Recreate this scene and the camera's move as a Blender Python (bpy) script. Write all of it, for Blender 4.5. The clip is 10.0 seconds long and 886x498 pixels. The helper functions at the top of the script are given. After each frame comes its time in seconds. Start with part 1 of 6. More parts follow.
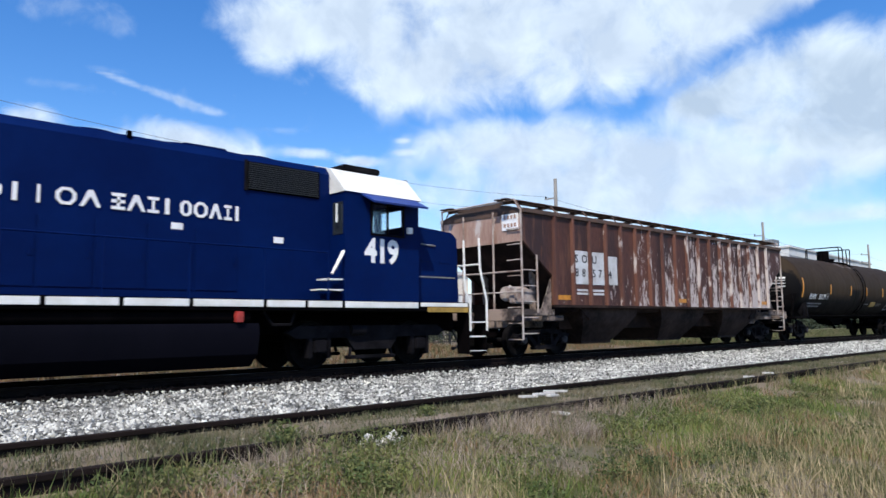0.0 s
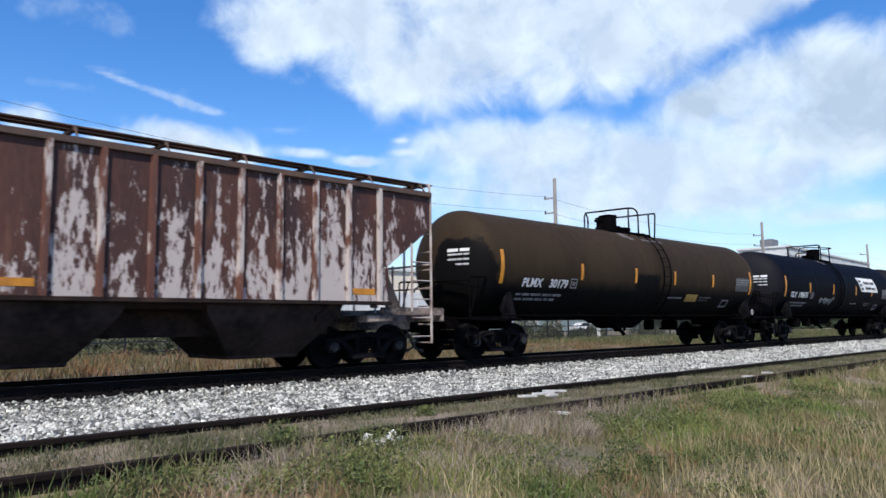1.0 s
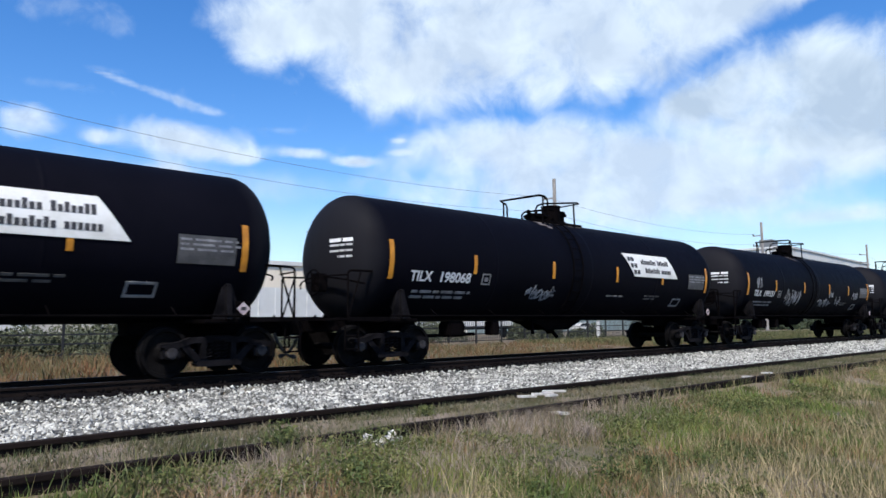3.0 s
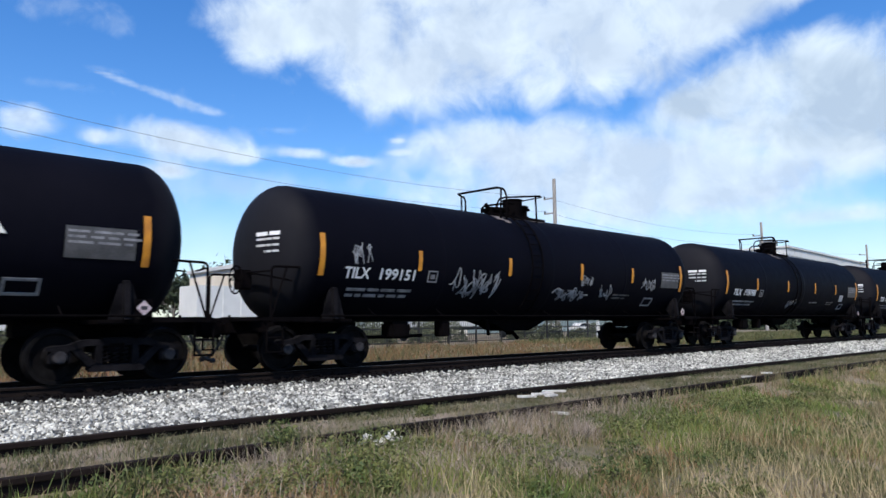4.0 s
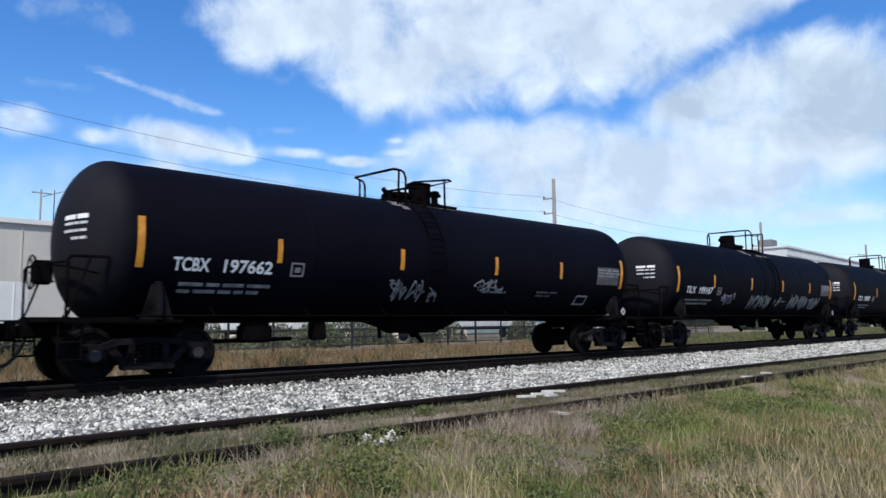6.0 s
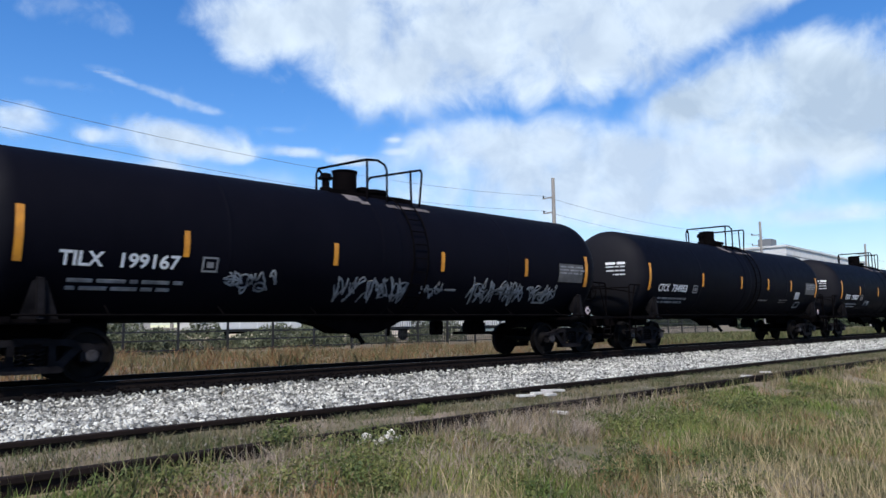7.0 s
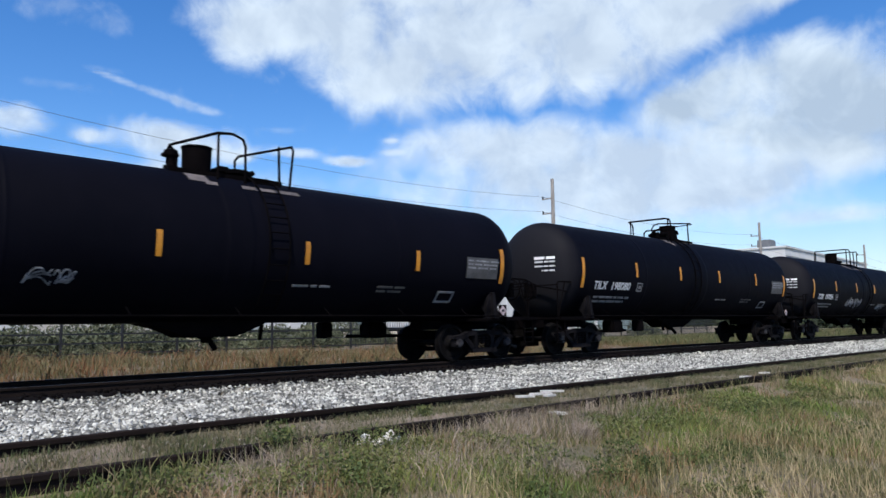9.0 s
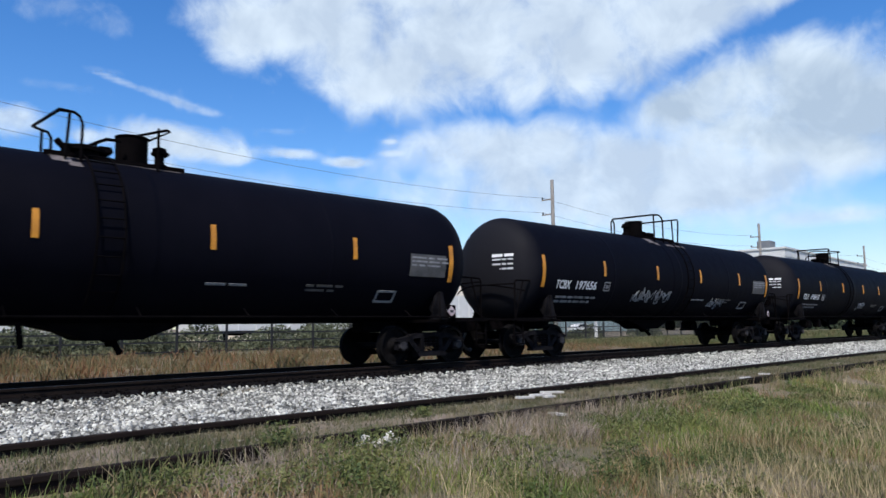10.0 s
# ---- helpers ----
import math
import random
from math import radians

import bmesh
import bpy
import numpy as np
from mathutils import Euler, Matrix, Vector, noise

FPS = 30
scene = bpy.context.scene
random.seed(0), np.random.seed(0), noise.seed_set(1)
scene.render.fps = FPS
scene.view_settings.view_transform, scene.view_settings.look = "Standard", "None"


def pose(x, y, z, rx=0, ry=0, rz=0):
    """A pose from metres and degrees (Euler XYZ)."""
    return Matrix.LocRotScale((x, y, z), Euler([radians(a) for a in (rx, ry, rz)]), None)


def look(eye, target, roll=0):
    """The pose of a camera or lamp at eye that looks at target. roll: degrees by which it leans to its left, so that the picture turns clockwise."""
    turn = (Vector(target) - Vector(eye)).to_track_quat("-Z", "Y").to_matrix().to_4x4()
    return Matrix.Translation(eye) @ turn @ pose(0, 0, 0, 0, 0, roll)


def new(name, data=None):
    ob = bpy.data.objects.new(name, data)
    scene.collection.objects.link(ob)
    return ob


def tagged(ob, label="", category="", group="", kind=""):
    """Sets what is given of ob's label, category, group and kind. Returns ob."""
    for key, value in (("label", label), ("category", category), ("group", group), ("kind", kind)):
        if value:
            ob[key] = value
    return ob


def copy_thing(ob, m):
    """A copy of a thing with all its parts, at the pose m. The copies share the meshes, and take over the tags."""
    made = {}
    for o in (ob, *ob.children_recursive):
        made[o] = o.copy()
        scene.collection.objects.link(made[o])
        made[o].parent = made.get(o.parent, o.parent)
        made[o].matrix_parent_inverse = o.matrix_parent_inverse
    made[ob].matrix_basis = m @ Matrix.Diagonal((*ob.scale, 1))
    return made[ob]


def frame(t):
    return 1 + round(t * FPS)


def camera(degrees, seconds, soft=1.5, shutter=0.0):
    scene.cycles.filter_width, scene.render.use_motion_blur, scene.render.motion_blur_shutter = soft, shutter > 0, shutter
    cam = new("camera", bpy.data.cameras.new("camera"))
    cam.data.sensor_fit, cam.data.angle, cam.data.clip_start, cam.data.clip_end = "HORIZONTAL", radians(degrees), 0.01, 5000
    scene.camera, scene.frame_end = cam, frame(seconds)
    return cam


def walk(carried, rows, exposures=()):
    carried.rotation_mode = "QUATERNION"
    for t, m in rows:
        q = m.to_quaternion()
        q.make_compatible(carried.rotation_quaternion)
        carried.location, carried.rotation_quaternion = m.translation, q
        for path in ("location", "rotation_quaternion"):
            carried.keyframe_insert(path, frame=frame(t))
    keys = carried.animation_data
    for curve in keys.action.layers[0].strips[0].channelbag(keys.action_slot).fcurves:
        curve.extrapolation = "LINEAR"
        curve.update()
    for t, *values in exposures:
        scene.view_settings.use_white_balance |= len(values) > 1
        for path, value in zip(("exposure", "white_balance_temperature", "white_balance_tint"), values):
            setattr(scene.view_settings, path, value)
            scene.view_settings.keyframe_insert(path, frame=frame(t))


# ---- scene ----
# The world: x runs along the railway (the train goes towards -x), y away from the
# viewer, z up; z = 0 is the top of the main line's rails, whose middle is y = 0.
DEGREES = 63.9
cam = camera(DEGREES, 10.0, soft=1.5, shutter=0.06)


def viewer(turn, tilt):
    """The camera's pose: it stands still and sways a little. Degrees off its mean aim."""
    a, b = radians(46.767 + turn), radians(6.105 + tilt)
    ahead = Vector((math.cos(a) * math.cos(b), math.sin(a) * math.cos(b), math.sin(b)))
    m = look((0, -13.731, 0.904), Vector((0, -13.731, 0.904)) + ahead)
    return m @ pose(0, 0, 0, 0, 0, -0.703)


SWAY = [(0, .11, 0), (.5, .06, 0), (1, .05, -.02), (1.5, .03, 0), (2.5, .02, 0), (4, .01, 0), (5, 0, 0), (5.5, -.01, .02), (7, -.07, -.06),
        (7.5, -.08, -.01), (8, -.1, .07), (8.5, -.13, .06), (9, -.13, 0), (9.5, -.13, 0), (10, -.15, .08)]
walk(cam, [(t, viewer(a, b)) for t, a, b in SWAY], [(0, 0.1), (5, 0.07), (10, -0.04)])

# ---- light: a high sun over the viewer's left shoulder and a blue sky ----
TO_SUN = Vector((-0.47, -0.4, 0.79)).normalized()
world = bpy.data.worlds.new("sky")
scene.world = world
world.use_nodes = True
wn = world.node_tree.nodes
sky = wn.new("ShaderNodeTexSky")
sky.sky_type, sky.sun_disc = "NISHITA", False
sky.sun_elevation, sky.sun_rotation = math.asin(TO_SUN.z), math.atan2(TO_SUN.x, TO_SUN.y)
sky.air_density, sky.dust_density, sky.ozone_density = 1.0, 0.6, 3.0
wn["Background"].inputs["Strength"].default_value = 0.18
tone = wn.new("ShaderNodeHueSaturation")
tone.inputs["Saturation"].default_value, tone.inputs["Hue"].default_value = 1.34, 0.509
world.node_tree.links.new(sky.outputs[0], tone.inputs["Color"])
world.node_tree.links.new(tone.outputs[0], wn["Background"].inputs["Color"])
sun = new("sun", bpy.data.lights.new("sun", "SUN"))
sun.data.energy, sun.data.angle, sun.data.color = 5.0, radians(0.5), (1.0, 0.94, 0.85)
sun.matrix_world = look((0, 0, 60), Vector((0, 0, 60)) - TO_SUN)

# ---- materials ----
def mat(name, col, rough=0.6, metal=0.0, col2=None, var=0.35, big=0.6, fine=12.0, bump=0.15, per=0.0, stretch=(1, 1, 1), spec=0.5, edges=(0.35, 0.7)):
    """A surface of two colours mixed by noise at two scales, with fine relief. per: how far single pieces differ."""
    m = bpy.data.materials.new(name)
    m.use_nodes = True
    nt, p = m.node_tree, m.node_tree.nodes["Principled BSDF"]
    n, l = nt.nodes.new, nt.links.new
    tc, mp = n("ShaderNodeTexCoord"), n("ShaderNodeMapping")
    mp.inputs["Scale"].default_value = stretch
    l(tc.outputs["Object"], mp.inputs["Vector"])
    na, nb = n("ShaderNodeTexNoise"), n("ShaderNodeTexNoise")
    na.inputs["Scale"].default_value, na.inputs["Detail"].default_value = big, 6
    nb.inputs["Scale"].default_value, nb.inputs["Detail"].default_value = fine, 5
    for q in (na, nb):
        l(mp.outputs[0], q.inputs["Vector"])
    ra = n("ShaderNodeValToRGB")
    ra.color_ramp.elements[0].position, ra.color_ramp.elements[1].position = edges
    col2 = col2 or tuple(c * (1 - var) for c in col)
    ra.color_ramp.elements[0].color, ra.color_ramp.elements[1].color = (*col, 1), (*col2, 1)
    add = n("ShaderNodeMath")
    add.operation = "MULTIPLY_ADD"
    add.inputs[1].default_value = 0.35
    l(nb.outputs["Fac"], add.inputs[0])
    sub = n("ShaderNodeMath")
    sub.operation = "SUBTRACT"
    sub.inputs[1].default_value = 0.175
    l(na.outputs["Fac"], add.inputs[2])
    l(add.outputs[0], sub.inputs[0])
    l(sub.outputs[0], ra.inputs["Fac"])
    out = ra.outputs["Color"]
    if per:
        geo, hs, mr = n("ShaderNodeNewGeometry"), n("ShaderNodeHueSaturation"), n("ShaderNodeMapRange")
        mr.inputs["To Min"].default_value, mr.inputs["To Max"].default_value = 1 - per, 1 + per
        l(geo.outputs["Random Per Island"], mr.inputs["Value"])
        l(mr.outputs[0], hs.inputs["Value"])
        l(out, hs.inputs["Color"])
        out = hs.outputs["Color"]
    l(out, p.inputs["Base Color"])
    rr = n("ShaderNodeMapRange")
    rr.inputs["To Min"].default_value, rr.inputs["To Max"].default_value = max(0.03, rough - 0.1), min(1, rough + 0.12)
    l(nb.outputs["Fac"], rr.inputs["Value"])
    l(rr.outputs[0], p.inputs["Roughness"])
    p.inputs["Metallic"].default_value, p.inputs["Specular IOR Level"].default_value = metal, spec
    if bump:
        bp = n("ShaderNodeBump")
        bp.inputs["Strength"].default_value, bp.inputs["Distance"].default_value = bump, 0.02
        l(nb.outputs["Fac"], bp.inputs["Height"])
        l(bp.outputs[0], p.inputs["Normal"])
    return m


def layered(name, under, over, amount, scale, stretch, slope=(0, 0, 0), rough=0.7, third=None, cut=(0.35, 0.7), coarse=1.2, soft=0.07):
    """Old paint: flakes of the colour over lie on the colour under; slope: more of them along an axis."""
    m = mat(name, under[0], rough, col2=under[1], big=coarse, fine=18, bump=0.3, stretch=(1, 1, 0.25), edges=cut)
    nt, p = m.node_tree, m.node_tree.nodes["Principled BSDF"]
    n, l = nt.nodes.new, nt.links.new
    base = p.inputs["Base Color"].links[0].from_socket

    def flakes(colour, cut, sc, st, seed):
        tc, mp, nz, rp, mx = n("ShaderNodeTexCoord"), n("ShaderNodeMapping"), n("ShaderNodeTexNoise"), n("ShaderNodeValToRGB"), n("ShaderNodeMix")
        mp.inputs["Scale"].default_value, mp.inputs["Location"].default_value = st, (seed, seed * 2, seed)
        nz.inputs["Scale"].default_value, nz.inputs["Detail"].default_value, nz.inputs["Roughness"].default_value = sc, 8, 0.62
        rp.color_ramp.elements[0].position, rp.color_ramp.elements[1].position = cut, cut + soft
        l(tc.outputs["Object"], mp.inputs["Vector"])
        l(mp.outputs[0], nz.inputs["Vector"])
        dot, ad = n("ShaderNodeVectorMath"), n("ShaderNodeMath")
        dot.operation, ad.operation = "DOT_PRODUCT", "ADD"
        dot.inputs[1].default_value = slope
        l(tc.outputs["Object"], dot.inputs[0])
        l(nz.outputs["Fac"], ad.inputs[0])
        l(dot.outputs["Value"], ad.inputs[1])
        l(ad.outputs[0], rp.inputs["Fac"])
        mx.data_type = "RGBA"
        l(rp.outputs["Color"], mx.inputs["Factor"])
        mx.inputs["B"].default_value = (*colour, 1)
        return mx

    mx = flakes(over, amount, scale, stretch, 3.1)
    l(base, mx.inputs["A"])
    last = mx
    if third:
        m3 = flakes(third, amount + 0.1, scale * 1.7, stretch, 9.7)
        l(mx.outputs["Result"], m3.inputs["A"])
        last = m3
    l(last.outputs["Result"], p.inputs["Base Color"])
    return m


M = {
    "black": mat("black_tank_paint", (0.0023, 0.0024, 0.0047), 0.6, col2=(0.0037, 0.0037, 0.0069), big=0.5, fine=6, bump=0.05, stretch=(1, 1, 0.4), spec=0.03),
    "dark": mat("black_grimy_steel", (0.0016, 0.0014, 0.0017), 0.85, col2=(0.0045, 0.0036, 0.004), big=2, fine=25, spec=0.02),
    "wheel": mat("worn_wheel_steel", (0.008, 0.0075, 0.008), 0.65, 0.1, col2=(0.003, 0.0027, 0.003), big=5, fine=30, spec=0.03),
    "frame": mat("black_cast_steel", (0.0115, 0.0108, 0.0128), 0.75, 0.05, col2=(0.003, 0.0029, 0.0036), big=3, fine=25, spec=0.03),
    "cap": mat("worn_grey_bearing_steel", (0.045, 0.042, 0.046), 0.6, 0.1, col2=(0.012, 0.011, 0.012), big=6, fine=30, spec=0.15),
    "brown": mat("olive_brown_paint", (0.037, 0.0255, 0.0155), 0.65, col2=(0.026, 0.018, 0.0115), big=0.5, fine=5, bump=0.06, stretch=(1, 1, 0.3), spec=0.06),
    "blue": mat("royal_blue_paint", (0.0003, 0.0065, 0.052), 0.5, col2=(0.0004, 0.0095, 0.068), big=0.7, fine=5, bump=0.04, spec=0.06),
    "awning": mat("bright_blue_paint", (0.012, 0.04, 0.22), 0.45, var=0.2),
    "white": mat("white_paint", (0.74, 0.74, 0.72), 0.5, col2=(0.6, 0.59, 0.55), big=2, fine=20, bump=0.05),
    "letter": mat("white_lettering", (0.8, 0.8, 0.8), 0.6, col2=(0.66, 0.66, 0.66), big=3, fine=30, bump=0.0),
    "faded": mat("faded_lettering", (0.24, 0.24, 0.25), 0.7, col2=(0.1, 0.1, 0.11), big=6, fine=40, bump=0.0),
    "placard": mat("dull_white_enamel", (0.5, 0.42, 0.43), 0.6, col2=(0.32, 0.23, 0.25), big=6, fine=40, bump=0.0),
    "plate": mat("grey_data_panel", (0.075, 0.073, 0.074), 0.6, col2=(0.035, 0.034, 0.036), big=3, fine=30, bump=0.0),
    "spray": mat("pale_spray_paint", (0.26, 0.27, 0.29), 0.7, col2=(0.05, 0.052, 0.06), big=5, fine=30, bump=0.0),
    "yellow": mat("amber_reflective_tape", (0.56, 0.235, 0.018), 0.4, col2=(0.34, 0.13, 0.012), big=4, fine=30, bump=0.0),
    "gold": mat("yellow_sill_paint", (0.42, 0.26, 0.05), 0.5, var=0.4, big=3),
    "red": mat("red_paint", (0.4, 0.04, 0.03), 0.5, var=0.4, big=3),
    "rust": layered("rusty_brown_hopper_paint", ((0.08, 0.025, 0.014), (0.026, 0.009, 0.008)), (0.17, 0.075, 0.042), 0.5, 1.7, (2.2, 1, 0.3), (-0.008, 0, -0.03), third=(0.26, 0.085, 0.02), cut=(0.34, 0.66), coarse=1.1, soft=0.26),
    "rust_post": layered("worn_rib_paint", ((0.13, 0.048, 0.028), (0.065, 0.023, 0.016)), (0.44, 0.38, 0.35), 0.53, 2.2, (2, 1, 0.5), (0.016, 0, 0)),
    "rust_end": layered("pink_brown_weathered_paint", ((0.44, 0.3, 0.24), (0.24, 0.135, 0.1)), (0.5, 0.44, 0.4), 0.55, 2.0, (1, 1.6, 0.5)),
    "grime_end": mat("grimy_flaking_end_paint", (0.3, 0.23, 0.19), 0.8, col2=(0.035, 0.025, 0.022), big=1.6, fine=12, edges=(0.4, 0.6)),
    "rust_dark": mat("sooty_rust", (0.05, 0.032, 0.025), 0.8, col2=(0.11, 0.06, 0.04), big=1.3, fine=14),
    "pale_steel": mat("weathered_pale_steel", (0.42, 0.37, 0.34), 0.7, col2=(0.2, 0.13, 0.1), big=3, fine=25),
    "wire": mat("weathered_wire", (0.1, 0.1, 0.11), 0.7, var=0.2, bump=0.0),
    "bay": mat("near_black_rust", (0.018, 0.012, 0.011), 0.85, col2=(0.05, 0.031, 0.025), big=1.6, fine=12, edges=(0.45, 0.75), spec=0.1),
    "bay_side": mat("dark_outlet_steel", (0.05, 0.034, 0.029), 0.85, col2=(0.013, 0.009, 0.0085), big=0.8, fine=8, edges=(0.36, 0.7), spec=0.1),
    "spill": mat("dried_pale_spill", (0.14, 0.118, 0.112), 0.8, col2=(0.035, 0.03, 0.03), big=4, fine=20, bump=0.1),
    "panel": mat("whitewashed_stencil_panel", (0.56, 0.58, 0.6), 0.7, col2=(0.36, 0.35, 0.34), big=2.4, fine=22, bump=0.05),
    "stencil": mat("black_stencil", (0.03, 0.03, 0.035), 0.7, bump=0.0),
    "rail": mat("rusty_rail_steel", (0.014, 0.0095, 0.008), 0.85, 0.0, col2=(0.008, 0.0056, 0.005), big=3, fine=30, spec=0.1),
    "railtop": mat("polished_rail_head", (0.012, 0.0105, 0.011), 0.5, 0.5, var=0.3, big=3, bump=0.0),
    # Oily stones; the shade under the train is painted into this black.
    "soot": mat("oily_shaded_ballast", (0.005, 0.0042, 0.0045), 0.95, col2=(0.0025, 0.0021, 0.0023), big=3, fine=18, bump=0.6, per=0.4, spec=0.05),
    "tie": mat("weathered_wood_tie", (0.1, 0.075, 0.058), 0.85, col2=(0.045, 0.034, 0.028), big=3, fine=20, stretch=(4, 1, 1), per=0.3),
    "plank": mat("bleached_wood", (0.62, 0.6, 0.56), 0.8, col2=(0.42, 0.39, 0.35), big=4, fine=30),
    "stone": mat("pale_grey_limestone_ballast", (0.435, 0.43, 0.385), 0.9, col2=(0.15, 0.15, 0.14), big=2.5, fine=15, per=0.85, spec=0.15),
    "grit": mat("dusty_brown_gravel", (0.2, 0.185, 0.15), 0.95, col2=(0.1, 0.09, 0.07), big=2.5, fine=15, per=0.6, spec=0.1),
    # Bed colour is darkened to stand for shade in the gaps between stones.
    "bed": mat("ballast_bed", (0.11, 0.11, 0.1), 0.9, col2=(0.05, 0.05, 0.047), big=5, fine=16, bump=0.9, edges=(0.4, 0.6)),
    "wood": mat("grey_wooden_pole", (0.3, 0.28, 0.26), 0.8, col2=(0.2, 0.185, 0.17), big=2, fine=14, stretch=(3, 3, 0.3)),
    "iron": mat("black_iron", (0.015, 0.015, 0.015), 0.5, var=0.3),
    "beige": mat("grey_beige_wall", (0.42, 0.4, 0.36), 0.75, col2=(0.36, 0.34, 0.31), big=0.2, fine=3, bump=0.05, stretch=(1, 1, 0.5)),
    "cream": mat("cream_painted_wall", (0.72, 0.65, 0.54), 0.7, col2=(0.62, 0.55, 0.45), big=0.2, fine=3, bump=0.05, stretch=(1, 1, 0.5)),
    "pale": mat("white_metal_siding", (0.6, 0.6, 0.58), 0.55, col2=(0.5, 0.5, 0.49), big=0.15, fine=2, bump=0.03),
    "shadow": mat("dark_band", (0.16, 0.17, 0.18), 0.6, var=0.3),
    "green": mat("dark_far_foliage", (0.035, 0.05, 0.02), 0.8, col2=(0.015, 0.024, 0.01), big=0.6, fine=4, per=0.4),
    "shrub": mat("dusty_grey_green_leaves", (0.1, 0.11, 0.06), 0.8, col2=(0.04, 0.05, 0.024), big=0.8, fine=4, per=0.5),
    "teal": mat("grey_green_siding", (0.25, 0.32, 0.32), 0.6, var=0.25, big=0.2, fine=2),
    "glass": mat("dark_cab_glass", (0.02, 0.025, 0.03), 0.08, var=0.2, bump=0.0),
    "clear": mat("clear_cab_glass", (0.9, 0.95, 0.95), 0.03, var=0.05, bump=0.0),
    "rubber": mat("black_rubber", (0.02, 0.02, 0.02), 0.7, var=0.3),
}

M["clear"].node_tree.nodes["Principled BSDF"].inputs["Transmission Weight"].default_value = 1.0


def tar_stains():
    """Black tar on the brown tank: an oily lower half, a spill on one end and one below the hatch, all with ragged edges."""
    m = M["brown"]
    nt, p = m.node_tree, m.node_tree.nodes["Principled BSDF"]
    n, l = nt.nodes.new, nt.links.new
    base = p.inputs["Base Color"].links[0].from_socket
    tc, nz, xyz = n("ShaderNodeTexCoord"), n("ShaderNodeTexNoise"), n("ShaderNodeSeparateXYZ")
    nz.inputs["Scale"].default_value, nz.inputs["Detail"].default_value = 2.2, 7
    l(tc.outputs["Object"], nz.inputs["Vector"])
    l(tc.outputs["Object"], xyz.inputs[0])

    def math_node(op, a, b):
        q = n("ShaderNodeMath")
        q.operation = op
        for k, v in ((0, a), (1, b)):
            if isinstance(v, (int, float)):
                q.inputs[k].default_value = v
            else:
                l(v, q.inputs[k])
        return q.outputs[0]

    wob = math_node("MULTIPLY", math_node("SUBTRACT", nz.outputs["Fac"], 0.5), 0.9)
    low = math_node("MULTIPLY", math_node("SUBTRACT", 2.02, math_node("ADD", xyz.outputs["Z"], math_node("MULTIPLY", wob, 0.4))), 0.3)
    far = n("ShaderNodeVectorMath")
    far.operation = "DISTANCE"
    far.inputs[1].default_value = (-8.05, -0.7, 2.2)
    l(tc.outputs["Object"], far.inputs[0])
    spill = math_node("SUBTRACT", 0.95, math_node("ADD", far.outputs["Value"], wob))
    drip = math_node("MINIMUM", math_node("SUBTRACT", 0.72, math_node("ABSOLUTE", math_node("ADD", xyz.outputs["X"], 0.28), 0.0)), math_node("SUBTRACT", 2.45, math_node("ADD", xyz.outputs["Z"], math_node("MULTIPLY", wob, 0.2))))
    most = math_node("MAXIMUM", math_node("MAXIMUM", low, spill), drip)
    rp, mx = n("ShaderNodeMapRange"), n("ShaderNodeMix")
    rp.inputs["From Min"].default_value, rp.inputs["From Max"].default_value = -0.05, 0.06
    l(most, rp.inputs["Value"])
    mx.data_type = "RGBA"
    mx.inputs["B"].default_value = (0.0045, 0.0042, 0.0045, 1)
    l(rp.outputs[0], mx.inputs["Factor"])
    l(base, mx.inputs["A"])
    l(mx.outputs["Result"], p.inputs["Base Color"])


tar_stains()


def pale_ends():
    """Paler grey over the dished ends of the black tanks, with an uneven edge."""
    nt = M["black"].node_tree
    p, n, l = nt.nodes["Principled BSDF"], nt.nodes.new, nt.links.new
    base = p.inputs["Base Color"].links[0].from_socket
    tc, xyz, nz, ab, ad, rp, mx = n("ShaderNodeTexCoord"), n("ShaderNodeSeparateXYZ"), n("ShaderNodeTexNoise"), n("ShaderNodeMath"), n("ShaderNodeMath"), n("ShaderNodeMapRange"), n("ShaderNodeMix")
    nz.inputs["Scale"].default_value, nz.inputs["Detail"].default_value = 1.5, 6
    l(tc.outputs["Object"], xyz.inputs[0])
    l(tc.outputs["Object"], nz.inputs["Vector"])
    ab.operation, ad.operation = "ABSOLUTE", "MULTIPLY_ADD"
    l(xyz.outputs["X"], ab.inputs[0])
    ad.inputs[1].default_value = 0.35
    l(nz.outputs["Fac"], ad.inputs[0])
    l(ab.outputs[0], ad.inputs[2])
    rp.inputs["From Min"].default_value, rp.inputs["From Max"].default_value = 7.55, 8.1
    l(ad.outputs[0], rp.inputs["Value"])
    mx.data_type = "RGBA"
    mx.inputs["B"].default_value = (0.0135, 0.0135, 0.0165, 1)
    l(rp.outputs[0], mx.inputs["Factor"])
    l(base, mx.inputs["A"])
    l(mx.outputs["Result"], p.inputs["Base Color"])


pale_ends()


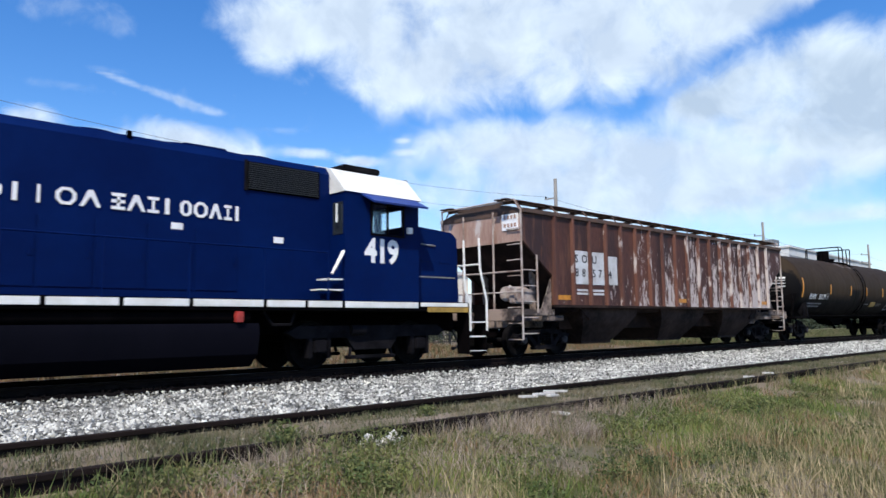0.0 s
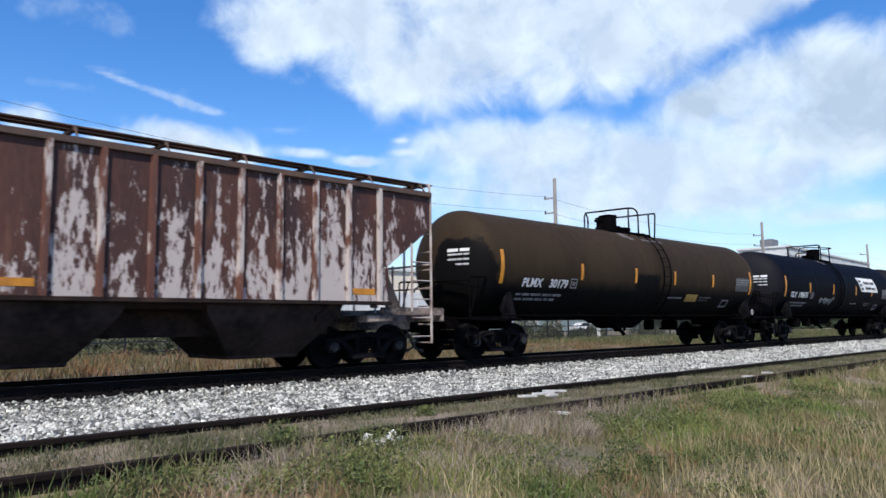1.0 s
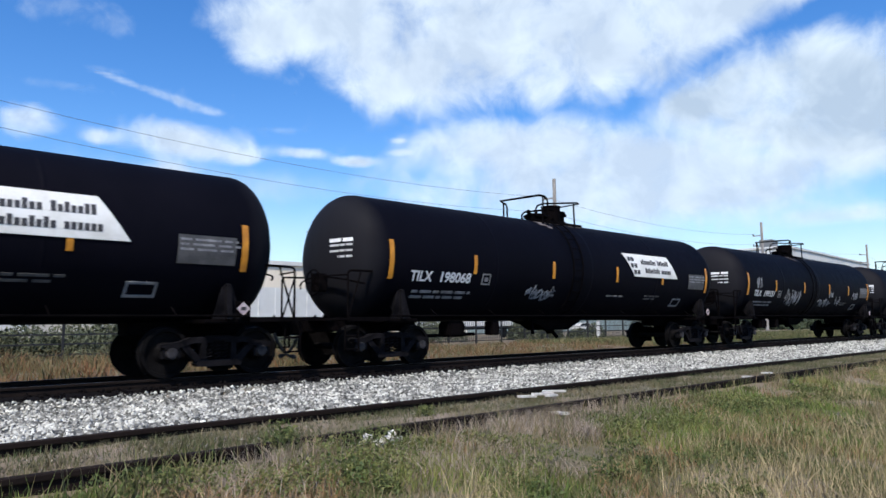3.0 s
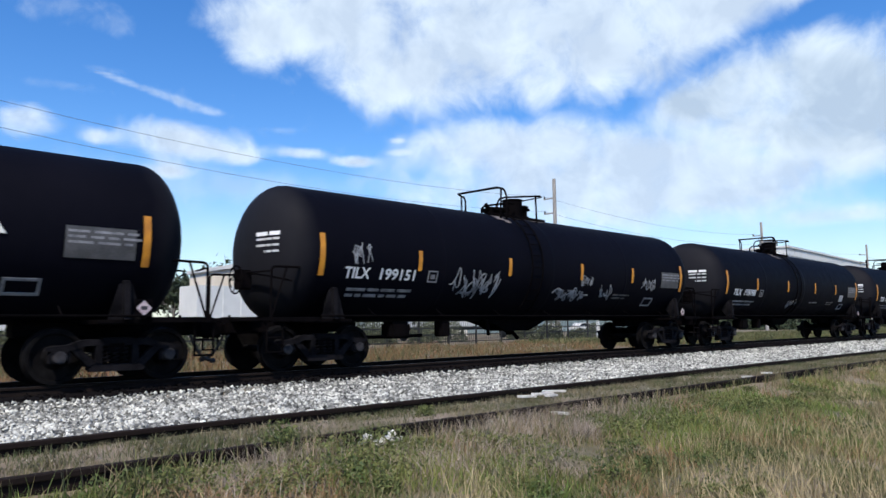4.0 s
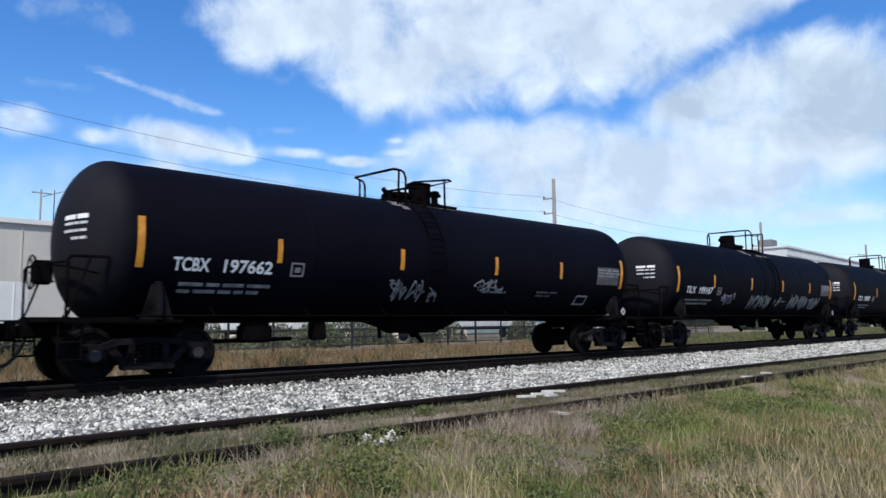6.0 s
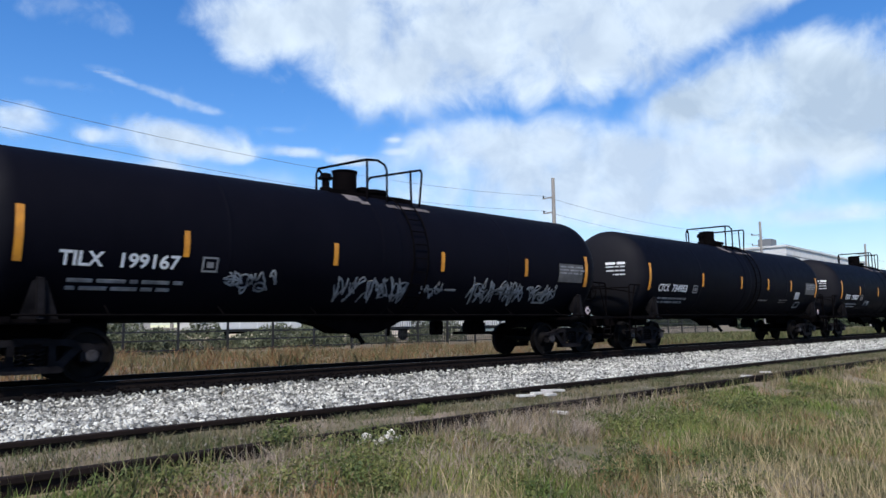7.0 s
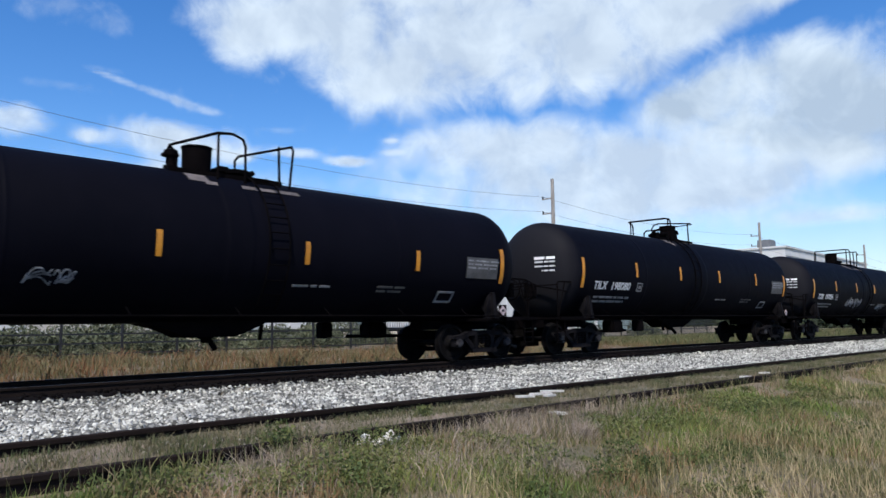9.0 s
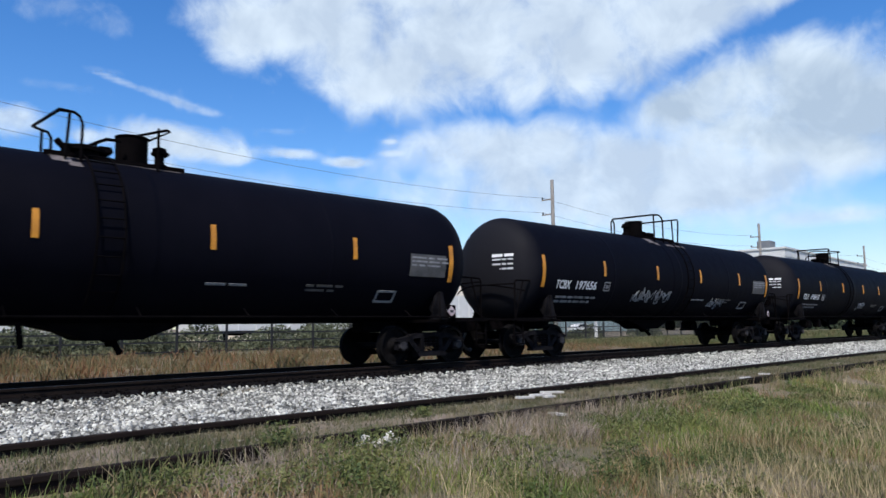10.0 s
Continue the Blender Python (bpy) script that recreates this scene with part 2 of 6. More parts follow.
def panel_flakes():
    """What is left of the hopper's white paint: in each panel between two ribs a ragged tongue that rises from the sill."""
    nt = M["rust"].node_tree
    p, n, l = nt.nodes["Principled BSDF"], nt.nodes.new, nt.links.new
    base = p.inputs["Base Color"].links[0].from_socket

    def maths(op, a, b=0.0):
        q = n("ShaderNodeMath")
        q.operation = op
        for k, v in ((0, a), (1, b)):
            if isinstance(v, (int, float)):
                q.inputs[k].default_value = v
            else:
                l(v, q.inputs[k])
        return q.outputs[0]

    tc, xyz = n("ShaderNodeTexCoord"), n("ShaderNodeSeparateXYZ")
    l(tc.outputs["Object"], xyz.inputs[0])
    u = maths("DIVIDE", maths("ADD", xyz.outputs["X"], 7.04 + 8.18), 0.818)
    cell = maths("FLOOR", u)
    side = maths("ABSOLUTE", maths("SUBTRACT", maths("FRACT", u), 0.5))
    wn1 = n("ShaderNodeTexWhiteNoise")
    wn1.noise_dimensions = "1D"
    l(cell, wn1.inputs["W"])
    mp, nz = n("ShaderNodeMapping"), n("ShaderNodeTexNoise")
    mp.inputs["Scale"].default_value = (2.6, 1, 0.75)
    nz.inputs["Scale"].default_value, nz.inputs["Detail"].default_value, nz.inputs["Roughness"].default_value = 2.8, 10, 0.72
    l(tc.outputs["Object"], mp.inputs["Vector"])
    l(mp.outputs[0], nz.inputs["Vector"])
    top = maths("ADD", maths("MULTIPLY", wn1.outputs["Value"], 2.1), 2.25)
    rise = maths("MULTIPLY", maths("SUBTRACT", top, xyz.outputs["Z"]), 0.17)
    worn = maths("MULTIPLY", maths("SUBTRACT", nz.outputs["Fac"], 0.5), 3.0)
    along = maths("MINIMUM", maths("MULTIPLY", maths("SUBTRACT", xyz.outputs["X"], 1.6), 0.075), -0.02)
    rise = maths("ADD", rise, along)
    f = maths("SUBTRACT", maths("ADD", rise, worn), maths("MULTIPLY", side, 0.55))
    rp, mx = n("ShaderNodeMapRange"), n("ShaderNodeMix")
    rp.inputs["From Min"].default_value, rp.inputs["From Max"].default_value = 0.0, 0.13
    l(f, rp.inputs["Value"])
    mx.data_type = "RGBA"
    mx.inputs["B"].default_value = (0.42, 0.36, 0.335, 1)
    l(rp.outputs[0], mx.inputs["Factor"])
    l(base, mx.inputs["A"])
    l(mx.outputs["Result"], p.inputs["Base Color"])


panel_flakes()


# ---- building blocks ----
class Shape:
    """Collects faces, then becomes one mesh object."""

    def __init__(self):
        self.v, self.f = [], []

    def put(self, verts, faces):
        k = len(self.v)
        self.v += [tuple(p) for p in verts]
        self.f += [tuple(i + k for i in q) for q in faces]
        return self

    def box(self, x0, x1, y0, y1, z0, z1, c=0.0):
        """A box with chamfered edges of width c."""
        if c <= 0:
            vs = [(x, y, z) for x in (x0, x1) for y in (y0, y1) for z in (z0, z1)]
            return self.put(vs, [(0, 1, 3, 2), (4, 6, 7, 5), (0, 4, 5, 1), (2, 3, 7, 6), (0, 2, 6, 4), (1, 5, 7, 3)])
        bm = bmesh.new()
        bmesh.ops.create_cube(bm, size=1, matrix=Matrix.Translation(((x0 + x1) / 2, (y0 + y1) / 2, (z0 + z1) / 2)) @ Matrix.Diagonal((x1 - x0, y1 - y0, z1 - z0, 1)))
        bmesh.ops.bevel(bm, geom=bm.edges[:], offset=c, segments=2, affect="EDGES")
        return self.take(bm)

    def take(self, bm):
        bm.verts.index_update()
        self.put([v.co for v in bm.verts], [[v.index for v in f.verts] for f in bm.faces])
        bm.free()
        return self

    def rod(self, a, b, r, n=8, r2=None):
        a, b = Vector(a), Vector(b)
        q = (b - a).to_track_quat("Z", "Y").to_matrix()
        r2 = r if r2 is None else r2
        ring = [q @ Vector((math.cos(t * math.tau / n), math.sin(t * math.tau / n), 0)) for t in range(n)]
        vs = [a + p * r for p in ring] + [b + p * r2 for p in ring]
        fs = [(i, (i + 1) % n, n + (i + 1) % n, n + i) for i in range(n)]
        return self.put(vs, fs + [tuple(range(n - 1, -1, -1)), tuple(range(n, 2 * n))])

    def tube(self, pts, r, n=6):
        """A bent round bar through the points, in one piece."""
        p = [Vector(q) for q in pts]
        d = [(b - a).normalized() for a, b in zip(p, p[1:])]
        side = d[0].orthogonal().normalized()
        vs, fs, m = [], [], len(p)
        for i in range(m):
            t = (d[max(i - 1, 0)] + d[min(i, m - 2)]).normalized()
            wide = min(1.35, 1 / max(0.5, t.dot(d[min(i, m - 2)])))
            side = (side - t * side.dot(t)).normalized()
            other = t.cross(side)
            vs += [p[i] + (side * math.cos(math.tau * k / n) + other * math.sin(math.tau * k / n)) * r * wide for k in range(n)]
        for i in range(m - 1):
            fs += [(i * n + k, i * n + (k + 1) % n, (i + 1) * n + (k + 1) % n, (i + 1) * n + k) for k in range(n)]
        return self.put(vs, fs + [tuple(range(n - 1, -1, -1)), tuple(range((m - 1) * n, m * n))])

    def prism(self, poly, y0, y1, axis="y"):
        """A closed outline, in x and z (or y and z for axis x), drawn out along the axis."""
        n = len(poly)
        at = (lambda p, s: (p[0], s, p[1])) if axis == "y" else (lambda p, s: (s, p[0], p[1])) if axis == "x" else (lambda p, s: (p[0], p[1], s))
        vs = [at(p, y0) for p in poly] + [at(p, y1) for p in poly]
        return self.put(vs, [(i, (i + 1) % n, n + (i + 1) % n, n + i) for i in range(n)] + [tuple(range(n - 1, -1, -1)), tuple(range(n, 2 * n))])

    def lathe(self, prof, n=24, axis="x", at=(0, 0, 0)):
        """A profile of (place along the axis, radius), turned round it."""
        k, vs, fs = len(prof), [], []
        for s, r in prof:
            for i in range(n):
                a = math.tau * i / n
                c, d = r * math.cos(a), r * math.sin(a)
                p = (s, c, d) if axis == "x" else (c, s, d) if axis == "y" else (c, d, s)
                vs.append((p[0] + at[0], p[1] + at[1], p[2] + at[2]))
        for j in range(k - 1):
            for i in range(n):
                fs.append((j * n + i, j * n + (i + 1) % n, (j + 1) * n + (i + 1) % n, (j + 1) * n + i))
        fs += [tuple(range(n)), tuple(range((k - 1) * n, k * n))]
        return self.put(vs, fs)

    def mesh(self, name, material, angle=32):
        me = bpy.data.meshes.new(name)
        me.from_pydata(self.v, [], self.f)
        me.materials.append(material)
        bm = bmesh.new()
        bm.from_mesh(me)
        bmesh.ops.recalc_face_normals(bm, faces=bm.faces[:])
        bm.to_mesh(me)
        bm.free()
        me.shade_smooth()
        me.set_sharp_from_angle(angle=radians(angle))
        return me


def part(name, shape, material, parent=None, label="", m=None):
    """One mesh object, under a thing or a part."""
    me = shape if isinstance(shape, bpy.types.Mesh) else shape.mesh(name, M[material])
    ob = new(name, me)
    ob.parent = parent
    if m is not None:
        ob.matrix_basis = m
    return tagged(ob, label)


def thing(name, label, category, group="", m=None, kind=""):
    ob = new(name)
    ob.empty_display_size = 0.3
    if m is not None:
        ob.matrix_basis = m
    return tagged(ob, label, category, group, kind)


def writing(name, body, size, material, parent, m, label="", bold=0.0, squeeze=1.0, width=0.0):
    """Letters of the built-in font as a thin mesh; m: its pose, x along the line and z out of the face."""
    cu = bpy.data.curves.new(name, "FONT")
    cu.body, cu.size, cu.extrude, cu.offset, cu.align_x, cu.resolution_u = body, size, 0.002, bold, "LEFT", 3
    tmp = bpy.data.objects.new(name, cu)
    me = bpy.data.meshes.new_from_object(tmp)
    bpy.data.objects.remove(tmp)
    bpy.data.curves.remove(cu)
    if width:
        xs = [v.co.x for v in me.vertices]
        squeeze = width / (max(xs) - min(xs))
    me.transform(Matrix.Diagonal((squeeze, 1, 1, 1)))
    me.materials.clear()
    me.materials.append(M[material])
    return part(name, me, material, parent, label, m)


def face_out(x, y, z, lean=0.0):
    """A pose on a side that looks at the viewer's side of the line (-y); lean: degrees by which the face looks up."""
    return pose(x, y, z, 90 - lean, 0, 0)


# ---- ground and tracks ----
PROFILE = [(-4000, -0.5), (-60, -0.5), (-14, -0.42), (-11, -0.36), (-9.6, -0.22), (-9.0, -0.12), (-8.72, -0.1), (-7.97, -0.07), (-7.1, -0.09), (-5.5, -0.16),
           (-3.6, -0.24), (-2.3, -0.28), (-1.7, -0.24), (-1.35, -0.16), (1.35, -0.16), (2.2, -0.34), (4, -0.48), (9, -0.45), (25, -0.42), (80, -0.4), (4000, -0.4)]
SIDING, GAUGE = -7.97, 0.7525


def level(y):
    return float(np.interp(y, [p[0] for p in PROFILE], [p[1] for p in PROFILE]))


def sheet(name, xs, ys, material, lift=0.0, rough=0.03, scale=1.3):
    """A ground sheet over the grid xs, ys that follows the profile, with small unevenness near the viewer."""
    vs, fs = [], []
    for x in xs:
        for y in ys:
            near = max(0.0, 1 - math.hypot(x - 12, y + 6) / 70)
            off = 0.3 if -1.6 < y < 1.6 else 1.0
            vs.append((x, y, level(y) + lift + off * near * rough * noise.fractal(Vector((x * scale, y * scale, 2.0)), 1.0, 2.0, 4)))
    k = len(ys)
    for i in range(len(xs) - 1):
        for j in range(k - 1):
            fs.append((i * k + j, (i + 1) * k + j, (i + 1) * k + j + 1, i * k + j + 1))
    me = bpy.data.meshes.new(name)
    me.from_pydata(vs, [], fs)
    me.materials.append(material)
    me.shade_smooth()
    return new(name, me)


def grass_soil():
    """Soil under grass: green, straw and bare earth in patches."""
    m = mat("grassy_soil", (0.085, 0.075, 0.04), 0.95, col2=(0.17, 0.13, 0.085), big=0.5, fine=9, bump=0.9, edges=(0.38, 0.62))
    nt, p = m.node_tree, m.node_tree.nodes["Principled BSDF"]
    n, l = nt.nodes.new, nt.links.new
    base = p.inputs["Base Color"].links[0].from_socket
    tc, nz, rp, mx = n("ShaderNodeTexCoord"), n("ShaderNodeTexNoise"), n("ShaderNodeValToRGB"), n("ShaderNodeMix")
    nz.inputs["Scale"].default_value, nz.inputs["Detail"].default_value = 1.1, 8
    l(tc.outputs["Object"], nz.inputs["Vector"])
    rp.color_ramp.elements[0].position, rp.color_ramp.elements[1].position = 0.52, 0.66
    l(nz.outputs["Fac"], rp.inputs["Fac"])
    mx.data_type = "RGBA"
    mx.inputs["B"].default_value = (0.2, 0.155, 0.115, 1)
    l(rp.outputs["Color"], mx.inputs["Factor"])
    l(base, mx.inputs["A"])
    l(mx.outputs["Result"], p.inputs["Base Color"])
    return m


near_x = [-4000, -1500, -500, -200, -80, -40, -20] + [-10 + 0.5 * i for i in range(121)] + [55, 62, 70, 80, 95, 120, 160, 220, 300, 450, 700, 1200, 2000, 4000]
near_y = [-4000, -1000, -300, -100, -60, -30, -20] + [-16 + 0.4 * i for i in range(17)] + [-9.2, -9.0, -8.72, -8.3, -7.97, -7.5, -7.1, -6.6, -6, -5, -4, -3.2, -2.3, -1.7, -1.35, -.7, 0, .7, 1.35, 1.8, 2.2,
          2.7, 3.3, 4, 5, 6, 7.5, 9, 11, 14, 18, 25, 40, 80, 200, 600, 1500, 4000]
tagged(sheet("ground", near_x, near_y, grass_soil(), rough=0.06), "flat grassy ground with straw-coloured and bare patches", "ground", kind="structure")
bed_x = [-60, -40, -25] + [-15 + 0.25 * i for i in range(241)] + [48, 52, 58, 65, 75, 90, 120, 160, 220, 300, 420]
bed_y = [-7.02 + 0.25 * i for i in range(22)] + [-1.6]
tagged(sheet("ballast_bed", bed_x, bed_y, M["bed"], lift=0.025, rough=0.05, scale=2.5), "crushed stone bed under the main track, darkened as shade between the stones", "ballast", kind="structure")
tagged(sheet("track_bed", bed_x, [-1.6 + 0.2 * i for i in range(19)], M["soot"], lift=0.02, rough=0.03, scale=2.5), "oily stone bed between the main rails, with the train's shade painted in", "ballast", kind="structure")


def stones(name, count, x0, x1, y0, y1, s0, s1, seed, lift=0.03, crowd=1.6, material="stone"):
    """Loose crushed stones: irregular eight-sided lumps, more of them near the viewer."""
    rng = np.random.default_rng(seed)
    x = x0 + (x1 - x0) * rng.random(count) ** crowd
    y = y0 + (y1 - y0) * rng.random(count)
    s = s0 + (s1 - s0) * rng.random(count) ** 2
    s = s * (1 + np.clip(x - 15, 0, 60) / 60)
    z = np.interp(y, [p[0] for p in PROFILE], [p[1] for p in PROFILE]) + lift
    base = np.array([(1, 0, 0), (-1, 0, 0), (0, 1, 0), (0, -1, 0), (0, 0, .8), (0, 0, -.8)], float)
    tri = np.array([(0, 2, 4), (2, 1, 4), (1, 3, 4), (3, 0, 4), (2, 0, 5), (1, 2, 5), (3, 1, 5), (0, 3, 5)])
    a, b = rng.random(count) * math.tau, rng.normal(0, 0.6, count)
    v = base[None] * (0.55 + 0.6 * rng.random((count, 6, 3))) * s[:, None, None]
    v += rng.normal(0, 0.16, (count, 6, 3)) * s[:, None, None]
    ca, sa, cb, sb = np.cos(a)[:, None], np.sin(a)[:, None], np.cos(b)[:, None], np.sin(b)[:, None]
    X, Y, Z = v[..., 0], v[..., 1], v[..., 2]
    Y, Z = Y * cb - Z * sb, Y * sb + Z * cb
    X, Y = X * ca - Y * sa, X * sa + Y * ca
    v = np.stack([X + x[:, None], Y + y[:, None], Z + z[:, None]], -1).reshape(-1, 3)
    f = (tri[None] + 6 * np.arange(count)[:, None, None]).reshape(-1, 3)
    return bulk(name, v, f, M[material])


def bulk(name, v, f, material):
    """One mesh out of arrays of places and of triangles."""
    me = bpy.data.meshes.new(name)
    me.vertices.add(len(v))
    me.vertices.foreach_set("co", v.astype(np.float32).ravel())
    me.loops.add(f.size)
    me.loops.foreach_set("vertex_index", f.astype(np.int32).ravel())
    me.polygons.add(len(f))
    me.polygons.foreach_set("loop_start", np.arange(0, f.size, 3, dtype=np.int32))
    me.polygons.foreach_set("loop_total", np.full(len(f), 3, np.int32))
    me.update(calc_edges=True)
    me.materials.append(material)
    return new(name, me)


tagged(stones("ballast_stones", 85000, -6, 75, -7.0, -1.5, 0.024, 0.052, 5), "loose pale grey crushed limestone ballast stones", "ballast", kind="stuff")
tagged(stones("ballast_stones", 6000, -6, 50, -1.55, 1.7, 0.035, 0.06, 6, material="soot"), "oily crushed stones between the main rails, blackened for the train's shade", "ballast", kind="stuff")


tagged(stones("siding_gravel", 6000, -2, 45, -8.65, -7.28, 0.008, 0.022, 8, lift=0.01, material="grit"), "small dusty gravel between the siding rails", "gravel", kind="stuff")


def rail_shape(x0, x1):
    """A flat-bottomed rail: foot, web and head."""
    half = [(0.07, -0.18), (0.07, -0.165), (0.015, -0.145), (0.011, -0.05), (0.036, -0.04), (0.036, -0.008), (0.028, 0.0)]
    return Shape().prism(half + [(-a, b) for a, b in reversed(half)], x0, x1, "x")


def track(name, label, y, z, x0, x1, tie_from, tie_to, top, seed):
    """A track: two rails and its wooden ties with steel plates."""
    rnd = random.Random(seed)
    base = thing(name, label, "railway track", m=pose(0, y, z), kind="structure")
    for s in (-GAUGE, GAUGE):
        r = part("rail", rail_shape(x0, x1), "rail", base, m=pose(0, s, 0))
        if top:
            part("rail_head", Shape().box(x0, x1, -0.026, 0.026, -0.004, 0.003), "railtop", r, "polished running surface")
    tie = Shape().box(-0.115, 0.115, -1.3, 1.3, -0.33, -0.165, 0.012).mesh("tie", M["tie"])
    plate = Shape().box(-0.1, 0.1, -0.17, 0.17, -0.175, -0.155, 0.004).mesh("tie_plate", M["rail"])
    x = tie_from
    while x < tie_to:
        t = part("tie", tie, "tie", base, m=pose(x, rnd.uniform(-.03, .03), rnd.uniform(-.006, .01), 0, 0, rnd.uniform(-1, 1)))
        for s in (-GAUGE, GAUGE):
            part("tie_plate", plate, "rail", t, m=pose(0, s, 0))
        x += 0.53
    return base


track("main_track", "main railway track with dark rusty rails on wooden ties", 0, 0, -150, 420, -8, 52, True, 1)
track("siding_track", "disused rusty siding track half buried in weeds", SIDING, 0.022, -60, 200, 0, 0, False, 2)


# ---- rolling stock: parts shared by all cars ----
def wheelset_mesh(r, name="wheelset"):
    s = Shape().lathe([(-0.85, 0.075), (0.85, 0.075)], 12, "y")
    for k in (-1, 1):
        s.lathe([(k * 0.68, 0.12), (k * 0.68, r * 0.82), (k * 0.675, r + 0.026), (k * 0.70, r + 0.024), (k * 0.715, r), (k * 0.82, r - 0.006), (k * 0.82, r - 0.07),
                 (k * 0.765, r - 0.085), (k * 0.75, r * 0.45), (k * 0.80, 0.14), (k * 0.83, 0.12), (k * 0.86, 0.1)], 32, "y")
    return s.mesh(name, M["wheel"])


def sideframe_mesh():
    """A cast truck side with its two windows and the journal ends."""
    s = Shape()
    for k in (-1, 1):
        s.prism([(k * 0.12, 0.74), (k * 0.55, 0.735), (k * 0.74, 0.66), (k * 1.08, 0.62), (k * 1.1, 0.56), (k * 0.72, 0.56), (k * 0.5, 0.63), (k * 0.12, 0.63)], -0.09, 0.09)
        s.prism([(k * 0.62, 0.62), (k * 0.74, 0.58), (k * 0.42, 0.24), (k * 0.3, 0.2), (k * 0.3, 0.32)], -0.07, 0.07)
        s.prism([(k * 0.24, 0.68), (k * 0.34, 0.68), (k * 0.36, 0.25), (k * 0.24, 0.25)], -0.085, 0.085)
        s.box(k * 0.889 - 0.14, k * 0.889 + 0.14, -0.1, 0.1, 0.5, 0.6, 0.02)
        s.box(k * 0.889 - 0.17, k * 0.889 - 0.12, -0.07, 0.07, 0.36, 0.52, 0.01)
        s.box(k * 0.889 + 0.12, k * 0.889 + 0.17, -0.07, 0.07, 0.36, 0.52, 0.01)
    s.prism([(-0.42, 0.2), (0.42, 0.2), (0.46, 0.25), (0.36, 0.32), (-0.36, 0.32), (-0.46, 0.25)], -0.11, 0.11)
    s.box(-0.28, 0.28, -0.1, 0.1, 0.66, 0.76, 0.02)
    return s.mesh("sideframe", M["frame"], 40)


WHEELSET = wheelset_mesh(0.457)
SIDEFRAME = sideframe_mesh()
BEARING = Shape().lathe([(-0.12, 0.115), (0.06, 0.115), (0.1, 0.1), (0.115, 0.05)], 16, "y").mesh("bearing_cap", M["cap"])


def spring_mesh():
    s = Shape()
    for cx in (-0.15, 0, 0.15):
        pts = [(cx + 0.055 * math.cos(a * 0.9), 0.055 * math.sin(a * 0.9), 0.32 + a * 0.0098) for a in range(30)]
        s.tube(pts, 0.014, 4)
    return s.mesh("spring", M["frame"])


SPRING = spring_mesh()
BOLSTER = Shape().box(-0.2, 0.2, -1.05, 1.05, 0.5, 0.7, 0.03).box(-0.35, 0.35, -0.35, 0.35, 0.68, 0.8, 0.03).mesh("bolster", M["dark"])
wheelsets = {}


def truck(car, x):
    """A two-axle freight truck with side frames, springs, bolster and turning wheelsets."""
    t = part("truck", BOLSTER, "dark", car, m=pose(x, 0, 0))
    for y in (-1.0, 1.0):
        part("sideframe", SIDEFRAME, "frame", t, m=pose(0, y, 0))
        part("spring", SPRING, "frame", t, m=pose(0, y, 0))
        for k in (-0.889, 0.889):
            part("bearing_cap", BEARING, "frame", t, m=pose(k, y, 0.457, 0, 0, 180 if y < 0 else 0) if y < 0 else pose(k, y, 0.457))
    for k in (-0.889, 0.889):
        w = part("wheelset", WHEELSET, "wheel", t, m=pose(k, 0, 0.457))
        wheelsets.setdefault((0.457, k), []).append(w)
    return t


COUPLER = (Shape().box(0, 0.5, -0.11, 0.11, 0.76, 0.98, 0.03).box(0.42, 0.7, -0.17, 0.15, 0.72, 1.02, 0.04).box(0.62, 0.78, 0.02, 0.18, 0.74, 1.0, 0.03)).mesh("coupler", M["dark"])
HOSE = Shape().tube([(0.2, -0.3, 0.78), (0.26, -0.32, 0.62), (0.34, -0.34, 0.46), (0.45, -0.34, 0.34), (0.57, -0.33, 0.28), (0.69, -0.32, 0.265)], 0.032, 8).rod((0.62, -0.325, 0.27), (0.69, -0.32, 0.265), 0.05, 8).mesh("air_hose", M["rubber"])


def draft(car, x, side):
    """A coupler and its air hose at the car's end."""
    m = pose(x, 0, 0, 0, 0, 0 if side > 0 else 180)
    part("coupler", COUPLER, "dark", car, m=m)
    part("air_hose", HOSE, "rubber", car, m=m)


# ---- tank cars ----
R, ZC = 1.5, 2.494


def skin(x0, x1, z0, z1, out=0.013, n=6):
    """A thin curved plate that lies on the tank's near flank."""
    s, vs, fs = Shape(), [], []
    for r in (R + out, R - 0.01):
        for i in range(n + 1):
            z = z0 + (z1 - z0) * i / n
            a = math.asin(max(-1, min(1, (z - ZC) / R)))
            for x in (x0, x1):
                vs.append((x, -r * math.cos(a), ZC + r * math.sin(a)))
    k = 2 * (n + 1)
    for i in range(n):
        fs += [(2 * i, 2 * i + 1, 2 * i + 3, 2 * i + 2), (k + 2 * i, k + 2 * i + 2, k + 2 * i + 3, k + 2 * i + 1), (2 * i, 2 * i + 2, k + 2 * i + 2, k + 2 * i), (2 * i + 1, k + 2 * i + 1, k + 2 * i + 3, 2 * i + 3)]
    return s.put(vs, fs + [(0, k, k + 1, 1), (2 * n, 2 * n + 1, k + 2 * n + 1, k + 2 * n)])


def flank(x, z):
    """A pose on the tank's near flank."""
    a = math.asin((z - ZC) / R)
    return face_out(x, -(R + 0.01) * math.cos(a), ZC + (R + 0.01) * math.sin(a), math.degrees(a))


